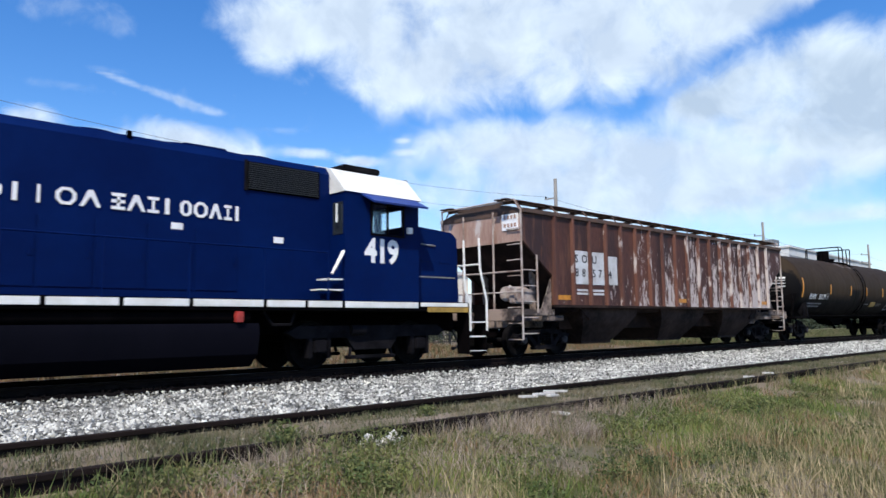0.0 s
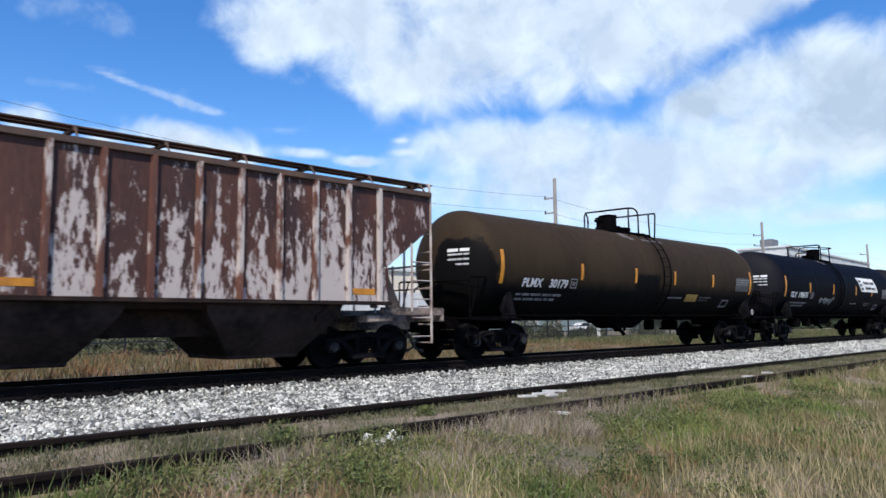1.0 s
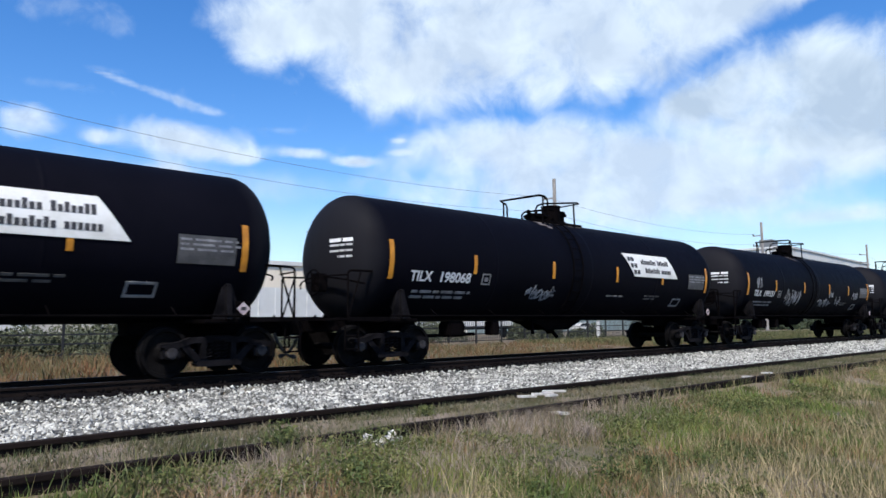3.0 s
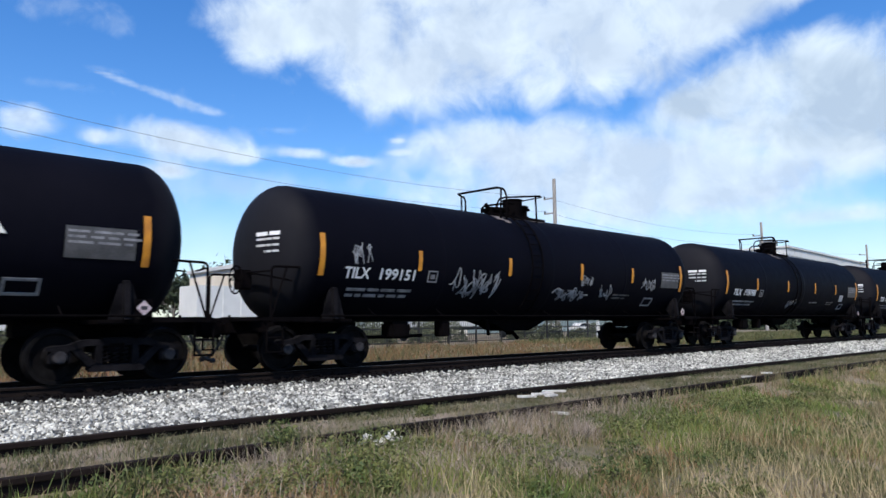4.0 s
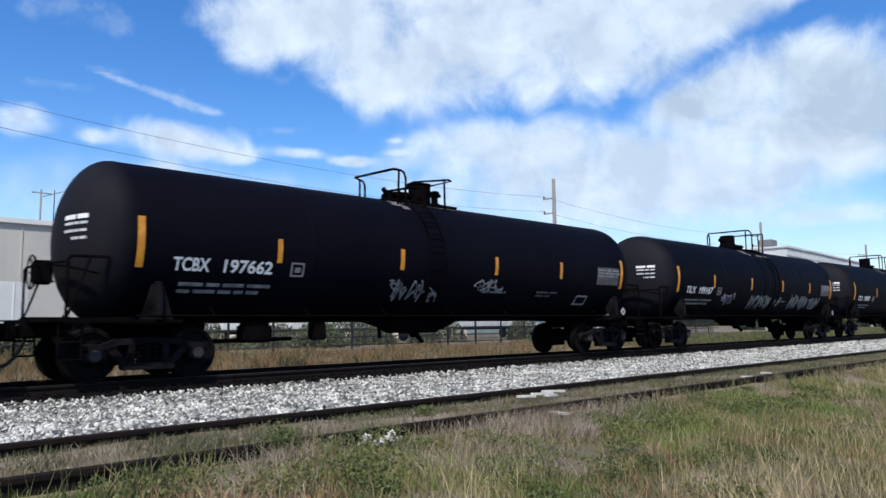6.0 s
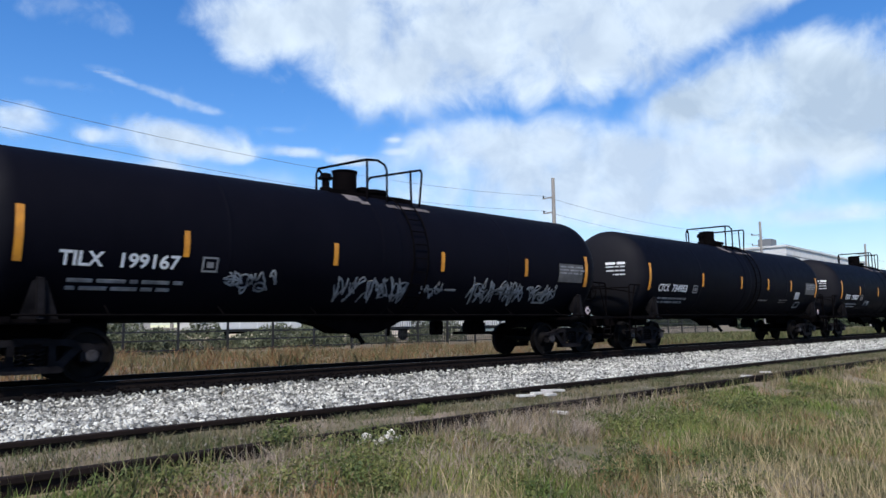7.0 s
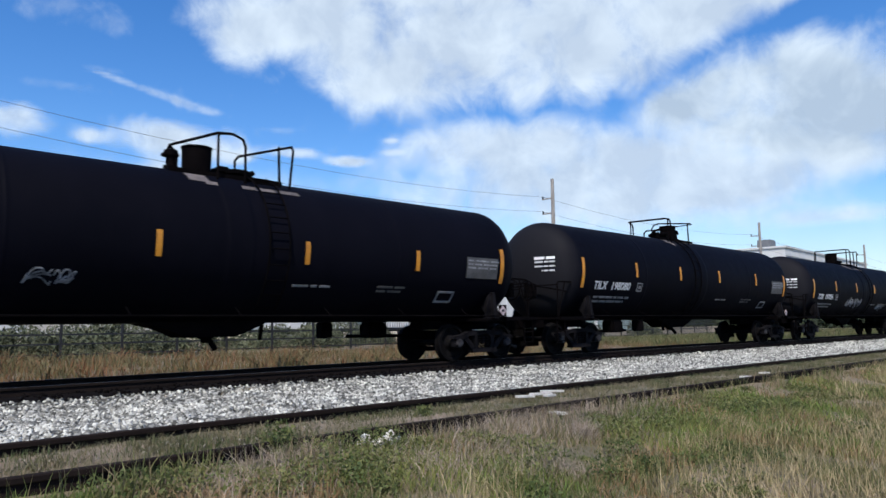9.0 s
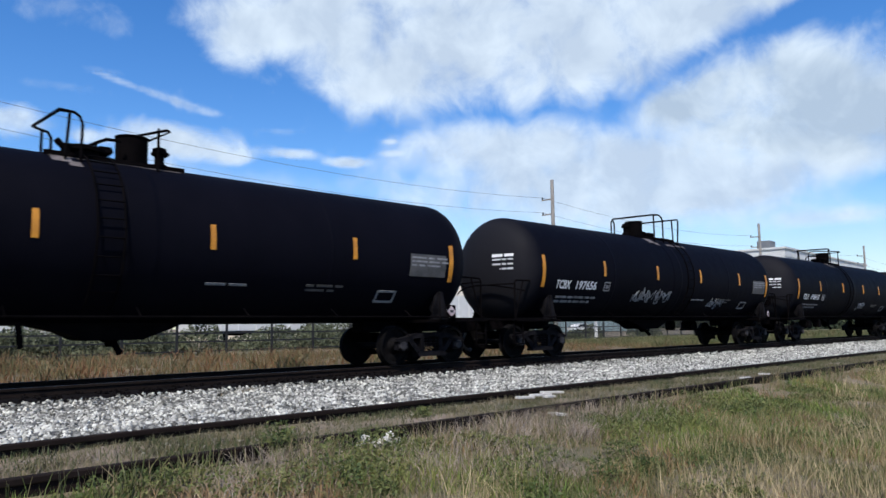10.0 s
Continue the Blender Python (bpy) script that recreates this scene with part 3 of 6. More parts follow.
def tank_shell():
    prof = []
    for k in range(13):
        a = math.pi / 2 * k / 12
        prof.append((-7.5 - 0.78 * math.cos(a), max(0.02, R * math.sin(a))))
    prof += [(-7.47, R + 0.002), (-7.3, R), (-3.95, R), (-3.9, R), (-3.89, R + 0.004), (-3.87, R + 0.004), (-3.86, R), (-3.8, R), (-0.34, R), (-0.27, R), (-0.25, R + 0.008), (-0.2, R + 0.008)]
    prof += [(-x, r) for x, r in reversed(prof[13:])]
    prof += [(-x, r) for x, r in reversed(prof[:13])]
    return Shape().lathe(prof, 72, "x", (0, 0, ZC))


def underframe(k):
    """Stub sill, draft sill and bolster webs under a tank end."""
    s = Shape()
    s.box(min(k * 5.6, k * 8.75), max(k * 5.6, k * 8.75), -0.24, 0.24, 0.78, 1.12, 0.02)
    s.box(min(k * 6.55, k * 7.45), max(k * 6.55, k * 7.45), -1.42, 1.42, 0.98, 1.06, 0.01)
    s.box(min(k * 8.3, k * 8.72), max(k * 8.3, k * 8.72), -1.45, 1.45, 1.02, 1.08, 0.01)
    for y in (-1, 1):
        s.box(min(k * 7.4, k * 8.5), max(k * 7.4, k * 8.5), y * 1.44 - 0.05, y * 1.44 + 0.05, 1.0, 1.1, 0.01)
    return s


def saddle_mesh():
    """The flared bolster web that carries the tank's flank above the truck."""
    s = Shape()
    for y in (-1,):
        s.prism([(y * 1.5, 1.06), (y * 1.3, 1.06), (y * 1.02, 1.34), (y * 1.16, 1.55), (y * 1.36, 1.72), (y * 1.44, 1.7)], -0.05, 0.05, "x")
        s.prism([(-0.28, 1.06), (0.28, 1.06), (0.1, 1.66), (-0.1, 1.66)], y * 1.36 - 0.02, y * 1.36 + 0.02)
    return s.mesh("saddle", M["frame"])


SADDLE = saddle_mesh()


def platform_rail(flip):
    """Handrails round the manway, bar by bar: a high hoop at one end, a lower one at the other; the two sides differ."""
    if flip:
        bars3d = (((-0.57, 0.75, 3.9), (-0.57, 0.75, 4.59), (-0.54, 0.7, 4.71), (-0.16, -0.7, 4.74), (0.14, -0.75, 4.76), (0.36, -0.75, 4.68), (0.42, -0.75, 4.54), (0.42, -0.75, 3.75)),
                  ((-0.16, -0.74, 4.74), (-0.16, -0.74, 3.8)), ((-0.37, 0.75, 3.9), (-0.37, 0.75, 4.56), (-0.54, 0.72, 4.71)),
                  ((0.87, 0.6, 3.95), (0.87, 0.6, 4.56), (0.93, 0.55, 4.66), (1.48, -0.75, 4.71), (1.52, -0.76, 4.63), (1.43, -0.75, 3.7)), ((1.23, -0.66, 4.69), (1.23, -0.7, 3.72)))
        return [Shape().tube([(-a, -b, c) for a, b, c in bar], 0.027, 8) for bar in bars3d]
    bars3d = (((-1.09, -0.75, 3.7), (-1.04, -0.75, 4.62)), ((-0.84, -0.75, 3.7), (-0.83, -0.75, 4.46), (-0.88, -0.75, 4.58), (-0.97, -0.75, 4.64), (-1.21, -0.75, 4.64), (-1.26, 0.72, 4.66), (-1.18, 0.75, 4.64), (-1.0, 0.75, 4.6), (-0.94, 0.75, 4.5), (-0.93, 0.75, 3.7)),
              ((-1.1, 0.75, 4.62), (-1.1, 0.75, 3.7)), ((-0.42, 0.6, 3.9), (-0.42, 0.6, 4.3), (-0.4, 0.5, 4.38), (-0.3, -0.35, 4.36), (-0.05, -0.35, 4.36)), ((-0.36, 0.05, 4.37), (-0.36, 0.05, 3.95)),
              ((0.45, 0.75, 3.75), (0.42, 0.75, 4.55), (0.46, 0.68, 4.7), (0.52, 0.5, 4.74), (0.65, -0.72, 4.62), (0.68, -0.76, 4.58), (0.5, 0.6, 4.52)), ((0.5, -0.7, 4.63), (0.5, -0.72, 3.72)))
    return [Shape().tube(bar, 0.026, 8) for bar in bars3d]


RUNG = Shape().rod((-0.22, 0, 0), (0.22, 0, 0), 0.014, 6).mesh("rung", M["dark"])


def tank_car_base(paint, flip):
    """A tank car without its markings: long cylinder with dished ends on two trucks."""
    car = thing("tank_car", "", "railway tank car", "cars of the freight train")
    part("tank", tank_shell(), paint, car)
    for k in (-1, 1):
        part("underframe", underframe(k), "dark", car)
    for x in (-7.0, 7.0):
        part("saddle", SADDLE, "frame", car, m=pose(x, 0, 0))
        part("saddle", SADDLE, "frame", car, m=pose(x, 0, 0, 0, 0, 180))
        truck(car, x)
    draft(car, -8.4, -1)
    draft(car, 8.4, 1)
    turn = pose(0, 0, 0, 0, 0, 180 if flip else 0)
    plat = part("top_platform", Shape().box(-1.35, 1.05, -0.56, 0.56, 3.92, 3.955, 0.008).box(-1.37, 1.07, -0.58, -0.53, 3.84, 3.97, 0.006).box(-1.37, 1.07, 0.53, 0.58, 3.84, 3.97, 0.006), "dark", car, m=turn)
    for bar in platform_rail(flip):
        part("handrail", bar, "dark", plat)
    part("platform_lip", Shape().box(-1.58, 0.82, 0.585, 0.62, 3.76, 3.86, 0.006) if flip else Shape().box(-1.3, 1.0, -0.61, -0.575, 3.8, 3.88, 0.006), "spill", plat, "pale crusted platform edge")
    a0 = [skin(-1.3, -0.98, 3.74, 3.86, 0.006, 4), skin(-1.05, -0.85, 3.66, 3.76, 0.006, 3)]
    if flip:
        a0 = [skin(-1.15, -0.75, 3.68, 3.86, 0.006, 4), skin(-0.85, 1.2, 3.62, 3.7, 0.006, 3)]
    stain = Shape()
    for q in a0:
        stain.put(q.v, q.f)
    part("spill_stain", stain, "spill", car, "pale dried spill", pose(0.35 if flip else 0, 0, 0))
    part("manway", Shape().lathe([(3.9, 0.3), (4.1, 0.3), (4.1, 0.36), (4.17, 0.36), (4.2, 0.3), (4.22, 0.1)], 24, "z", (-0.62, -0.1, 0)).rod((-0.95, -0.2, 4.12), (-1.1, -0.2, 4.26), 0.06).box(-0.42, -0.16, -0.3, 0.1, 4.1, 4.24, 0.03).box(-0.98, -0.86, -0.32, -0.12, 3.95, 4.2, 0.02), "dark", plat)
    part("pressure_housing", Shape().lathe([(3.9, 0.33), (4.0, 0.33), (4.0, 0.29), (4.5, 0.29), (4.52, 0.31), (4.55, 0.31), (4.57, 0.2)], 24, "z", (0.27, 0, 0)), "dark", plat)
    part("valve", Shape().lathe([(3.9, 0.14), (4.1, 0.14), (4.12, 0.09), (4.3, 0.09), (4.3, 0.13), (4.42, 0.13), (4.45, 0.05)], 16, "z", (0.8, 0, 0)).box(0.66, 0.97, -0.1, 0.1, 4.28, 4.36, 0.02), "dark", plat)
    part("bottom_outlet", Shape().lathe([(0.6, 0.07), (0.68, 0.1), (0.7, 0.16), (0.86, 0.16), (0.9, 0.28), (1.02, 0.3)], 16, "z").rod((0.02, -0.1, 0.7), (0.1, -0.25, 0.48), 0.06).prism([(-1.5, 1.03), (1.25, 1.03), (0.95, 0.9), (0.45, 0.72), (-0.55, 0.72), (-0.9, 0.88)], -0.36, 0.36), "dark", car)
    for name, x, label in (("brake_reservoir", -4.8, "black air reservoir under the tank"), ("brake_valve", -3.34, "black brake valve")):
        gear = Shape().box(x - 0.3, x + 0.3, -0.95, -0.5, 0.6, 1.0, 0.06) if x < -4 else Shape().box(x - 0.15, x + 0.15, -0.9, -0.6, 0.62, 1.0, 0.03)
        part(name, gear, "dark", car, label, turn)
    part("brake_rod", Shape().tube([(-5.9, -0.62, 0.64), (-3.9, -0.62, 0.66)], 0.045), "dark", car, m=turn)
    part("brake_lever", Shape().tube([(-1.65, -0.7, 1.05), (-1.6, -0.7, 0.62)], 0.05), "dark", car, m=turn)
    stiles = []
    for dx in (-0.22, 0.22):
        pts = []
        for i in range(12):
            a = -0.9 + i * 0.19
            pts.append((0.76 + dx if flip else -0.55 + dx, -(R + 0.09) * math.cos(a), ZC + (R + 0.09) * math.sin(a)))
        stiles.append(Shape().tube(pts, 0.02))
    ladder = part("ladder", stiles[0], "dark", car)
    part("stile", stiles[1], "dark", ladder)
    for i in range(11):
        a = -0.85 + i * 0.2
        part("rung", RUNG, "dark", ladder, m=pose(0.76 if flip else -0.55, -(R + 0.09) * math.cos(a), ZC + (R + 0.09) * math.sin(a)))
    walk_bar = Shape()
    for y in (-1.5, 1.5):
        walk_bar.tube([(-7.4, y, 1.12), (7.4, y, 1.12)], 0.02)
        for x in (-6, -4, -2, 0, 2, 4, 6):
            walk_bar.tube([(x, y, 1.12), (x, y * 0.84, 1.28)], 0.012)
    part("side_handrail", walk_bar, "dark", car)
    for k in (-1, 1):
        e = Shape()
        for y in (-1, 1):
            e.tube([(k * 8.44, y * 1.35, 1.05), (k * 8.44, y * 1.35, 2.02), (k * 8.41, y * 1.35, 2.07), (k * 8.35, y * 1.35, 2.09), (k * 7.8, y * 1.35, 2.1)], 0.024)
            e.tube([(k * 8.44, y * 1.35, 1.05), (k * 8.1, y * 1.35, 2.08)], 0.02)
            e.tube([(k * 8.55, y * 1.4, 1.0), (k * 8.55, y * 1.4, 0.42), (k * 8.2, y * 1.4, 0.42), (k * 8.2, y * 1.4, 1.0)], 0.02)
            e.tube([(k * 8.55, y * 1.4, 0.7), (k * 8.2, y * 1.4, 0.7)], 0.02)
        e.tube([(k * 8.44, -1.35, 2.0), (k * 8.6, -0.5, 2.0)], 0.018)
        arc = [(k * (7.5 + 0.8 * math.cos(math.asin(min(1, abs(y) / R))) + 0.05), y, 2.02 - 0.2 * (abs(y) / 1.3) ** 2) for y in [-1.3 + 0.2 * i for i in range(14)]]
        e.tube(arc, 0.02)
        part("end_railing", e, "dark", car)
    b = Shape()
    for i in range(20):
        a, c = math.tau * i / 20, math.tau * (i + 1) / 20
        b.rod((0, 0.28 * math.cos(a), 0.28 * math.sin(a)), (0, 0.28 * math.cos(c), 0.28 * math.sin(c)), 0.016, 6)
    for i in range(6):
        a = math.tau * i / 6
        b.rod((0, 0, 0), (0.03, 0.28 * math.cos(a), 0.28 * math.sin(a)), 0.012, 6)
    b.box(0.02, 0.3, -0.14, 0.14, -0.2, 0.2, 0.03)
    part("brake_wheel", b, "dark", car, m=pose(8.76, -0.5, 1.86, 0, 0, 180) if flip else pose(-8.76, -0.5, 1.86))
    return car


def stripe_row(car, style, low):
    """Amber reflective strips along the near flank."""
    z0, z1 = (1.95, 2.82)
    for x in (-7.35, 7.28):
        part("reflector", skin(x - 0.06, x + 0.06, z0, z1), "yellow", car)
    for x in style:
        part("reflector", skin(x - 0.05, x + 0.05, low, low + 0.46), "yellow", car)


def bars(s, x, z, rows, rnd, on=None):
    """Rows of short bars in place of small lettering that cannot be read."""
    for length, height in rows:
        cx = x
        while cx < x + length - 0.05:
            w = min(rnd.uniform(0.12, 0.5), x + length - cx)
            t = skin(cx, cx + w, z - height, z, 0.013, 1)
            s.put(t.v, t.f)
            cx += w + 0.07
        z -= height * 2.2
    return s


def scribble(s, x, z, wide, high, strokes, rnd, thick=0.035):
    """Sprayed strokes without meaning that lie on the tank's flank."""
    for k in range(strokes):
        cx = x + wide * (k + 0.5) / strokes
        px, pz = cx + rnd.uniform(-0.15, 0.15), z + rnd.uniform(0, high)
        for _ in range(rnd.randint(5, 9)):
            qx, qz = cx + rnd.uniform(-0.5, 0.5) * wide / strokes * 1.5, z + rnd.uniform(0, high)
            n = 5
            bend = rnd.uniform(-0.12, 0.12)
            for i in range(n):
                t0, t1 = i / n, (i + 1) / n
                ax, az = px + (qx - px) * t0, pz + (qz - pz) * t0 + bend * math.sin(math.pi * t0)
                bx, bz = px + (qx - px) * t1, pz + (qz - pz) * t1 + bend * math.sin(math.pi * t1)
                ribbon(s, ax, az, bx, bz, thick)
            px, pz = qx, qz
    return s


def ribbon(s, ax, az, bx, bz, w):
    d = math.hypot(bx - ax, bz - az) or 1
    nx, nz = -(bz - az) / d * w / 2, (bx - ax) / d * w / 2
    pts = [(ax + nx, az + nz), (ax - nx, az - nz), (bx - nx, bz - nz), (bx + nx, bz + nz)]
    out = []
    for r in (R + 0.011, R - 0.004):
        for x, z in pts:
            a = math.asin(max(-0.98, min(0.98, (z - ZC) / R)))
            out.append((x, -r * math.cos(a), ZC + r * math.sin(a)))
    s.put(out, [(0, 1, 2, 3), (7, 6, 5, 4), (0, 4, 5, 1), (1, 5, 6, 2), (2, 6, 7, 3), (3, 7, 4, 0)])


FIVE = (-4.68, -1.56, 1.57, 4.25)
SHORT = (-3.74, -0.58, 1.93, 4.32)
"""Markings of each car: owner's code, number, upside-down platform, strips, sprayed strokes, extras."""
CARS = [
    ("PLMX", "30179", True, (-3.9, -1.03, 1.4, 4.15), [], ""),
    ("TILX", "198675", False, (-4.58, -1.57, 1.68, 4.25), [(-3.2, 1.72, 1.9, 0.2, 6)], "sign"),
    ("TILX", "198068", False, FIVE, [(-2.6, 1.6, 1.2, 0.25, 5)], "sign"),
    ("TILX", "199151", False, FIVE, [(-6.6, 2.2, 0.5, 0.5, 3), (-3.6, 1.55, 1.7, 0.7, 6), (1.6, 2.02, 0.5, 0.25, 3), (0.4, 1.55, 1.5, 0.3, 5), (2.6, 1.65, 0.6, 0.4, 3), (4.9, 1.95, 0.7, 0.35, 4)], ""),
    ("TILX", "195098", False, FIVE, [(-1.2, 1.5, 0.9, 0.3, 3)], "tag"),
    ("TCBX", "197662", False, FIVE, [(-1.9, 1.45, 1.6, 0.5, 5), (0.9, 1.75, 1.0, 0.25, 4)], ""),
    ("TILX", "199167", True, (-4.72, -1.53, 1.52, 4.58), [(-3.95, 1.62, 1.3, 0.3, 4), (-1.43, 1.4, 1.95, 0.6, 8), (1.0, 1.55, 0.6, 0.3, 3), (2.55, 1.4, 2.1, 0.65, 8), (4.8, 1.5, 1.2, 0.4, 5)], ""),
    ("CTCX", "734953", True, SHORT, [], "tag"),
    ("TILX", "199827", True, (-4.6, -1.56, 1.44, 4.4), [(-3.5, 1.62, 0.7, 0.25, 2)], ""),
    ("TILX", "198080", False, (-4.47, -1.66, 1.25, 4.44), [], ""),
    ("TCBX", "197656", True, (-4.42, -1.34, 1.63, 4.76), [(-2.7, 1.62, 2.3, 0.4, 7), (2.6, 1.5, 1.1, 0.3, 4)], ""),
    ("TILX", "198413", False, FIVE, [(1.0, 1.55, 1.2, 0.3, 4)], ""),
    ("TILX", "198222", False, FIVE, [], ""),
    ("TILX", "199340", True, FIVE, [(-2.0, 1.6, 1.5, 0.4, 4)], ""),
    ("TILX", "198977", False, FIVE, [], ""),
    ("TILX", "195331", False, FIVE, [], ""),
    ("TILX", "199705", True, FIVE, [], ""),
]


def sign_board(car):
    """A white slanted advertising panel with an emblem and two lines that stand for its words."""
    s = Shape()
    n, vs, fs = 5, [], []
    x0, x1, z0, z1 = 1.97, 4.67, 2.36, 3.08
    for r in (R + 0.02, R - 0.005):
        for i in range(n + 1):
            z = z0 + (z1 - z0) * i / n
            a, sh = math.asin((z - ZC) / R), 0.55 * (1 - i / n)
            for x in (x0 + sh, x1 + sh * 0.93):
                vs.append((x, -r * math.cos(a), ZC + r * math.sin(a)))
    k = 2 * (n + 1)
    for i in range(n):
        fs += [(2 * i, 2 * i + 1, 2 * i + 3, 2 * i + 2), (k + 2 * i, k + 2 * i + 2, k + 2 * i + 3, k + 2 * i + 1), (2 * i, 2 * i + 2, k + 2 * i + 2, k + 2 * i), (2 * i + 1, k + 2 * i + 1, k + 2 * i + 3, 2 * i + 3)]
    fs += [(0, k, k + 1, 1), (2 * n, 2 * n + 1, k + 2 * n + 1, k + 2 * n)]
    board = part("sign_panel", s.put(vs, fs), "white", car, "white slanted panel with dark lettering bars")
    t, rnd = Shape(), random.Random(9)
    for i, z in enumerate((2.76, 2.49)):
        cx = 2.95 + 0.2 * i
        for w in ((0.95, 0.75), (0.95, 0.65))[i]:
            for j in range(int(w / 0.1)):
                q = skin(cx, cx + 0.075, z, z + rnd.choice((0.12, 0.12, 0.17)), 0.026, 1)
                t.put(q.v, q.f)
                cx += 0.1
            cx += 0.1
    part("lettering", t, "stencil", board, "dark blue-black bars")
    e = Shape()
    for i in range(3):
        for j in range(2):
            q = skin(2.2 + 0.2 * j + 0.14 * (2 - i), 2.35 + 0.2 * j + 0.14 * (2 - i), 2.44 + 0.2 * i, 2.57 + 0.2 * i, 0.026, 1)
            e.put(q.v, q.f)
    part("emblem", e, "stencil", board)


def tank_car(index, spec, car):
    """Gives a bare tank car its markings."""
    code, number, flip, strips, sprayed, extra = spec
    rnd = random.Random(100 + index)
    brown = index == 0
    words = "olive-brown tank car with black tar stains and white marks" if brown else "black tank car with amber strips and white markings"
    if extra == "sign":
        words = "black tank car with a white slanted panel and amber strips"
    elif len(sprayed) > 2:
        words = "black tank car with pale sprayed scrawls along its flank"
    tagged(car, words)
    stripe_row(car, strips, 2.15 if index < 9 else 2.34)
    zb = 1.93 if not brown else 1.9
    writing("owner_code", code, 0.35, "letter", car, flank(-6.5 if brown else -6.77, zb), "white lettering", 0.008, width=0.82 if brown else 0.68)
    writing("car_number", number, 0.35, "letter", car, flank(-5.36 if brown else -5.88, zb), "white number", 0.008, width=1.0 if len(number) > 5 else 0.8)
    part("data_lines", bars(Shape(), -6.6, 1.72, [(1.9, 0.055), (1.7, 0.055)], rnd), "faded", car)
    part("data_panel", skin(6.0, 7.1, 2.05, 2.56, 0.011), "plate", car, "grey data panel")
    part("panel_lines", bars(Shape(), 6.04, 2.5, [(1.1, 0.04), (1.15, 0.04), (1.0, 0.04)], rnd), "faded", car)
    frame_box = Shape()
    for q in (skin(5.2, 5.75, 1.45, 1.49, 0.013, 1), skin(5.2, 5.75, 1.67, 1.71, 0.013, 1), skin(5.2, 5.25, 1.45, 1.71, 0.013, 2), skin(5.7, 5.75, 1.45, 1.71, 0.013, 2)):
        frame_box.put(q.v, q.f)
    part("outlined_mark", frame_box, "faded", car)
    sq = Shape()
    for q in (skin(-4.4, -4.1, 1.9, 1.93, 0.013, 1), skin(-4.4, -4.1, 2.14, 2.17, 0.013, 1), skin(-4.4, -4.37, 1.9, 2.17, 0.013, 1), skin(-4.13, -4.1, 1.9, 2.17, 0.013, 1), skin(-4.31, -4.19, 1.98, 2.08, 0.013, 1)):
        sq.put(q.v, q.f)
    part("square_mark", sq, "faded", car)
    part("small_line", bars(Shape(), 1.2, 1.75, [(0.9, 0.04)], rnd), "faded", car)
    part("small_line", bars(Shape(), 3.35, 1.78, [(0.9, 0.04), (0.7, 0.04)], rnd), "plate", car)
    end_marks(car)
    board = part("placard_board", Shape().box(-0.15, 0.15, 0, 0.012, -0.15, 0.15, 0.004), "dark", car, "black placard holder", pose(7.26, -1.5, 1.25))
    part("placard", Shape().prism([(0, -0.13), (0.13, 0), (0, 0.13), (-0.13, 0)], -0.01, -0.002), "placard", board, "dull white diamond placard")
    part("placard_mark", Shape().box(-0.055, 0.055, -0.014, -0.0105, -0.03, 0.035), "stencil", board, "dull mark on the placard")
    if sprayed:
        for x, z, w, h, n in sprayed:
            part("graffiti", scribble(Shape(), x, z, w, h, n, rnd, 0.03 if w > 1 else 0.022), "spray", car, "pale sprayed scrawl")
    if extra == "sign":
        sign_board(car)
    if extra == "tag":
        part("notice", skin(4.9, 5.35, 1.82, 2.12, 0.008), "panel", car, "whitish notice plate")
    if brown:
        part("notice", skin(2.4, 3.2, 1.62, 1.86, 0.012), "gold", car, "yellow notice plate")
    return car


def end_marks(car):
    """Rows of white bars on the dished end that looks down the line."""
    for i, (w, h) in enumerate(((0.62, 0.08), (0.6, 0.045), (0.6, 0.045), (0.36, 0.045))):
        for y0, y1 in ((0, 0.24), (0.3, w)) if i == 0 else ((0, 0.14), (0.18, 0.3), (0.34, w)):
            end_bar(car, i, y0, y1, h)


def end_bar(car, i, y0, y1, h):
    """One short bar that follows the dished end."""
    z, vs, fs, n = 2.86 - 0.13 * i, [], [], 3
    for j in range(n + 1):
        for o in (0.012, -0.01):
            for zz in (z, z - h):
                y = -1.0 + y0 + (y1 - y0) * j / n
                q = math.hypot(y, zz - ZC) / R
                vs.append((-7.5 - 0.78 * math.sqrt(max(0.01, 1 - q * q)) - o, y, zz))
    for j in range(n):
        k = 4 * j
        fs += [(k, k + 1, k + 5, k + 4), (k + 2, k + 6, k + 7, k + 3), (k, k + 4, k + 6, k + 2), (k + 1, k + 3, k + 7, k + 5)]
    fs += [(0, 2, 3, 1), (4 * n, 4 * n + 1, 4 * n + 3, 4 * n + 2)]
    part("end_mark", Shape().put(vs, fs), "letter" if i == 0 else "panel", car, "white bar on the tank's end")


X0_TANK, PITCH, SPEED = 22.75, 18.18, 20.0


def tank_cars():
    """All tank cars: each kind is built once, copied bare, and then marked."""
    bases, cars = {}, []
    for i, spec in enumerate(CARS):
        key = ("brown" if i == 0 else "black", spec[2])
        at = pose(X0_TANK + PITCH * (i + 1), 0, 0)
        if key not in bases:
            car = bases[key] = tank_car_base(*key)
            car.matrix_basis = at
        else:
            car = copy_thing(bases[key], at)
            for o in car.children_recursive:
                if o.name.split(".")[0] == "wheelset":
                    wheelsets[(0.457, 0.889 if o.matrix_basis.translation.x > 0 else -0.889)].append(o)
        cars.append(car)
    for i, spec in enumerate(CARS):
        tank_car(i, spec, cars[i])
    return cars


tanks = tank_cars()


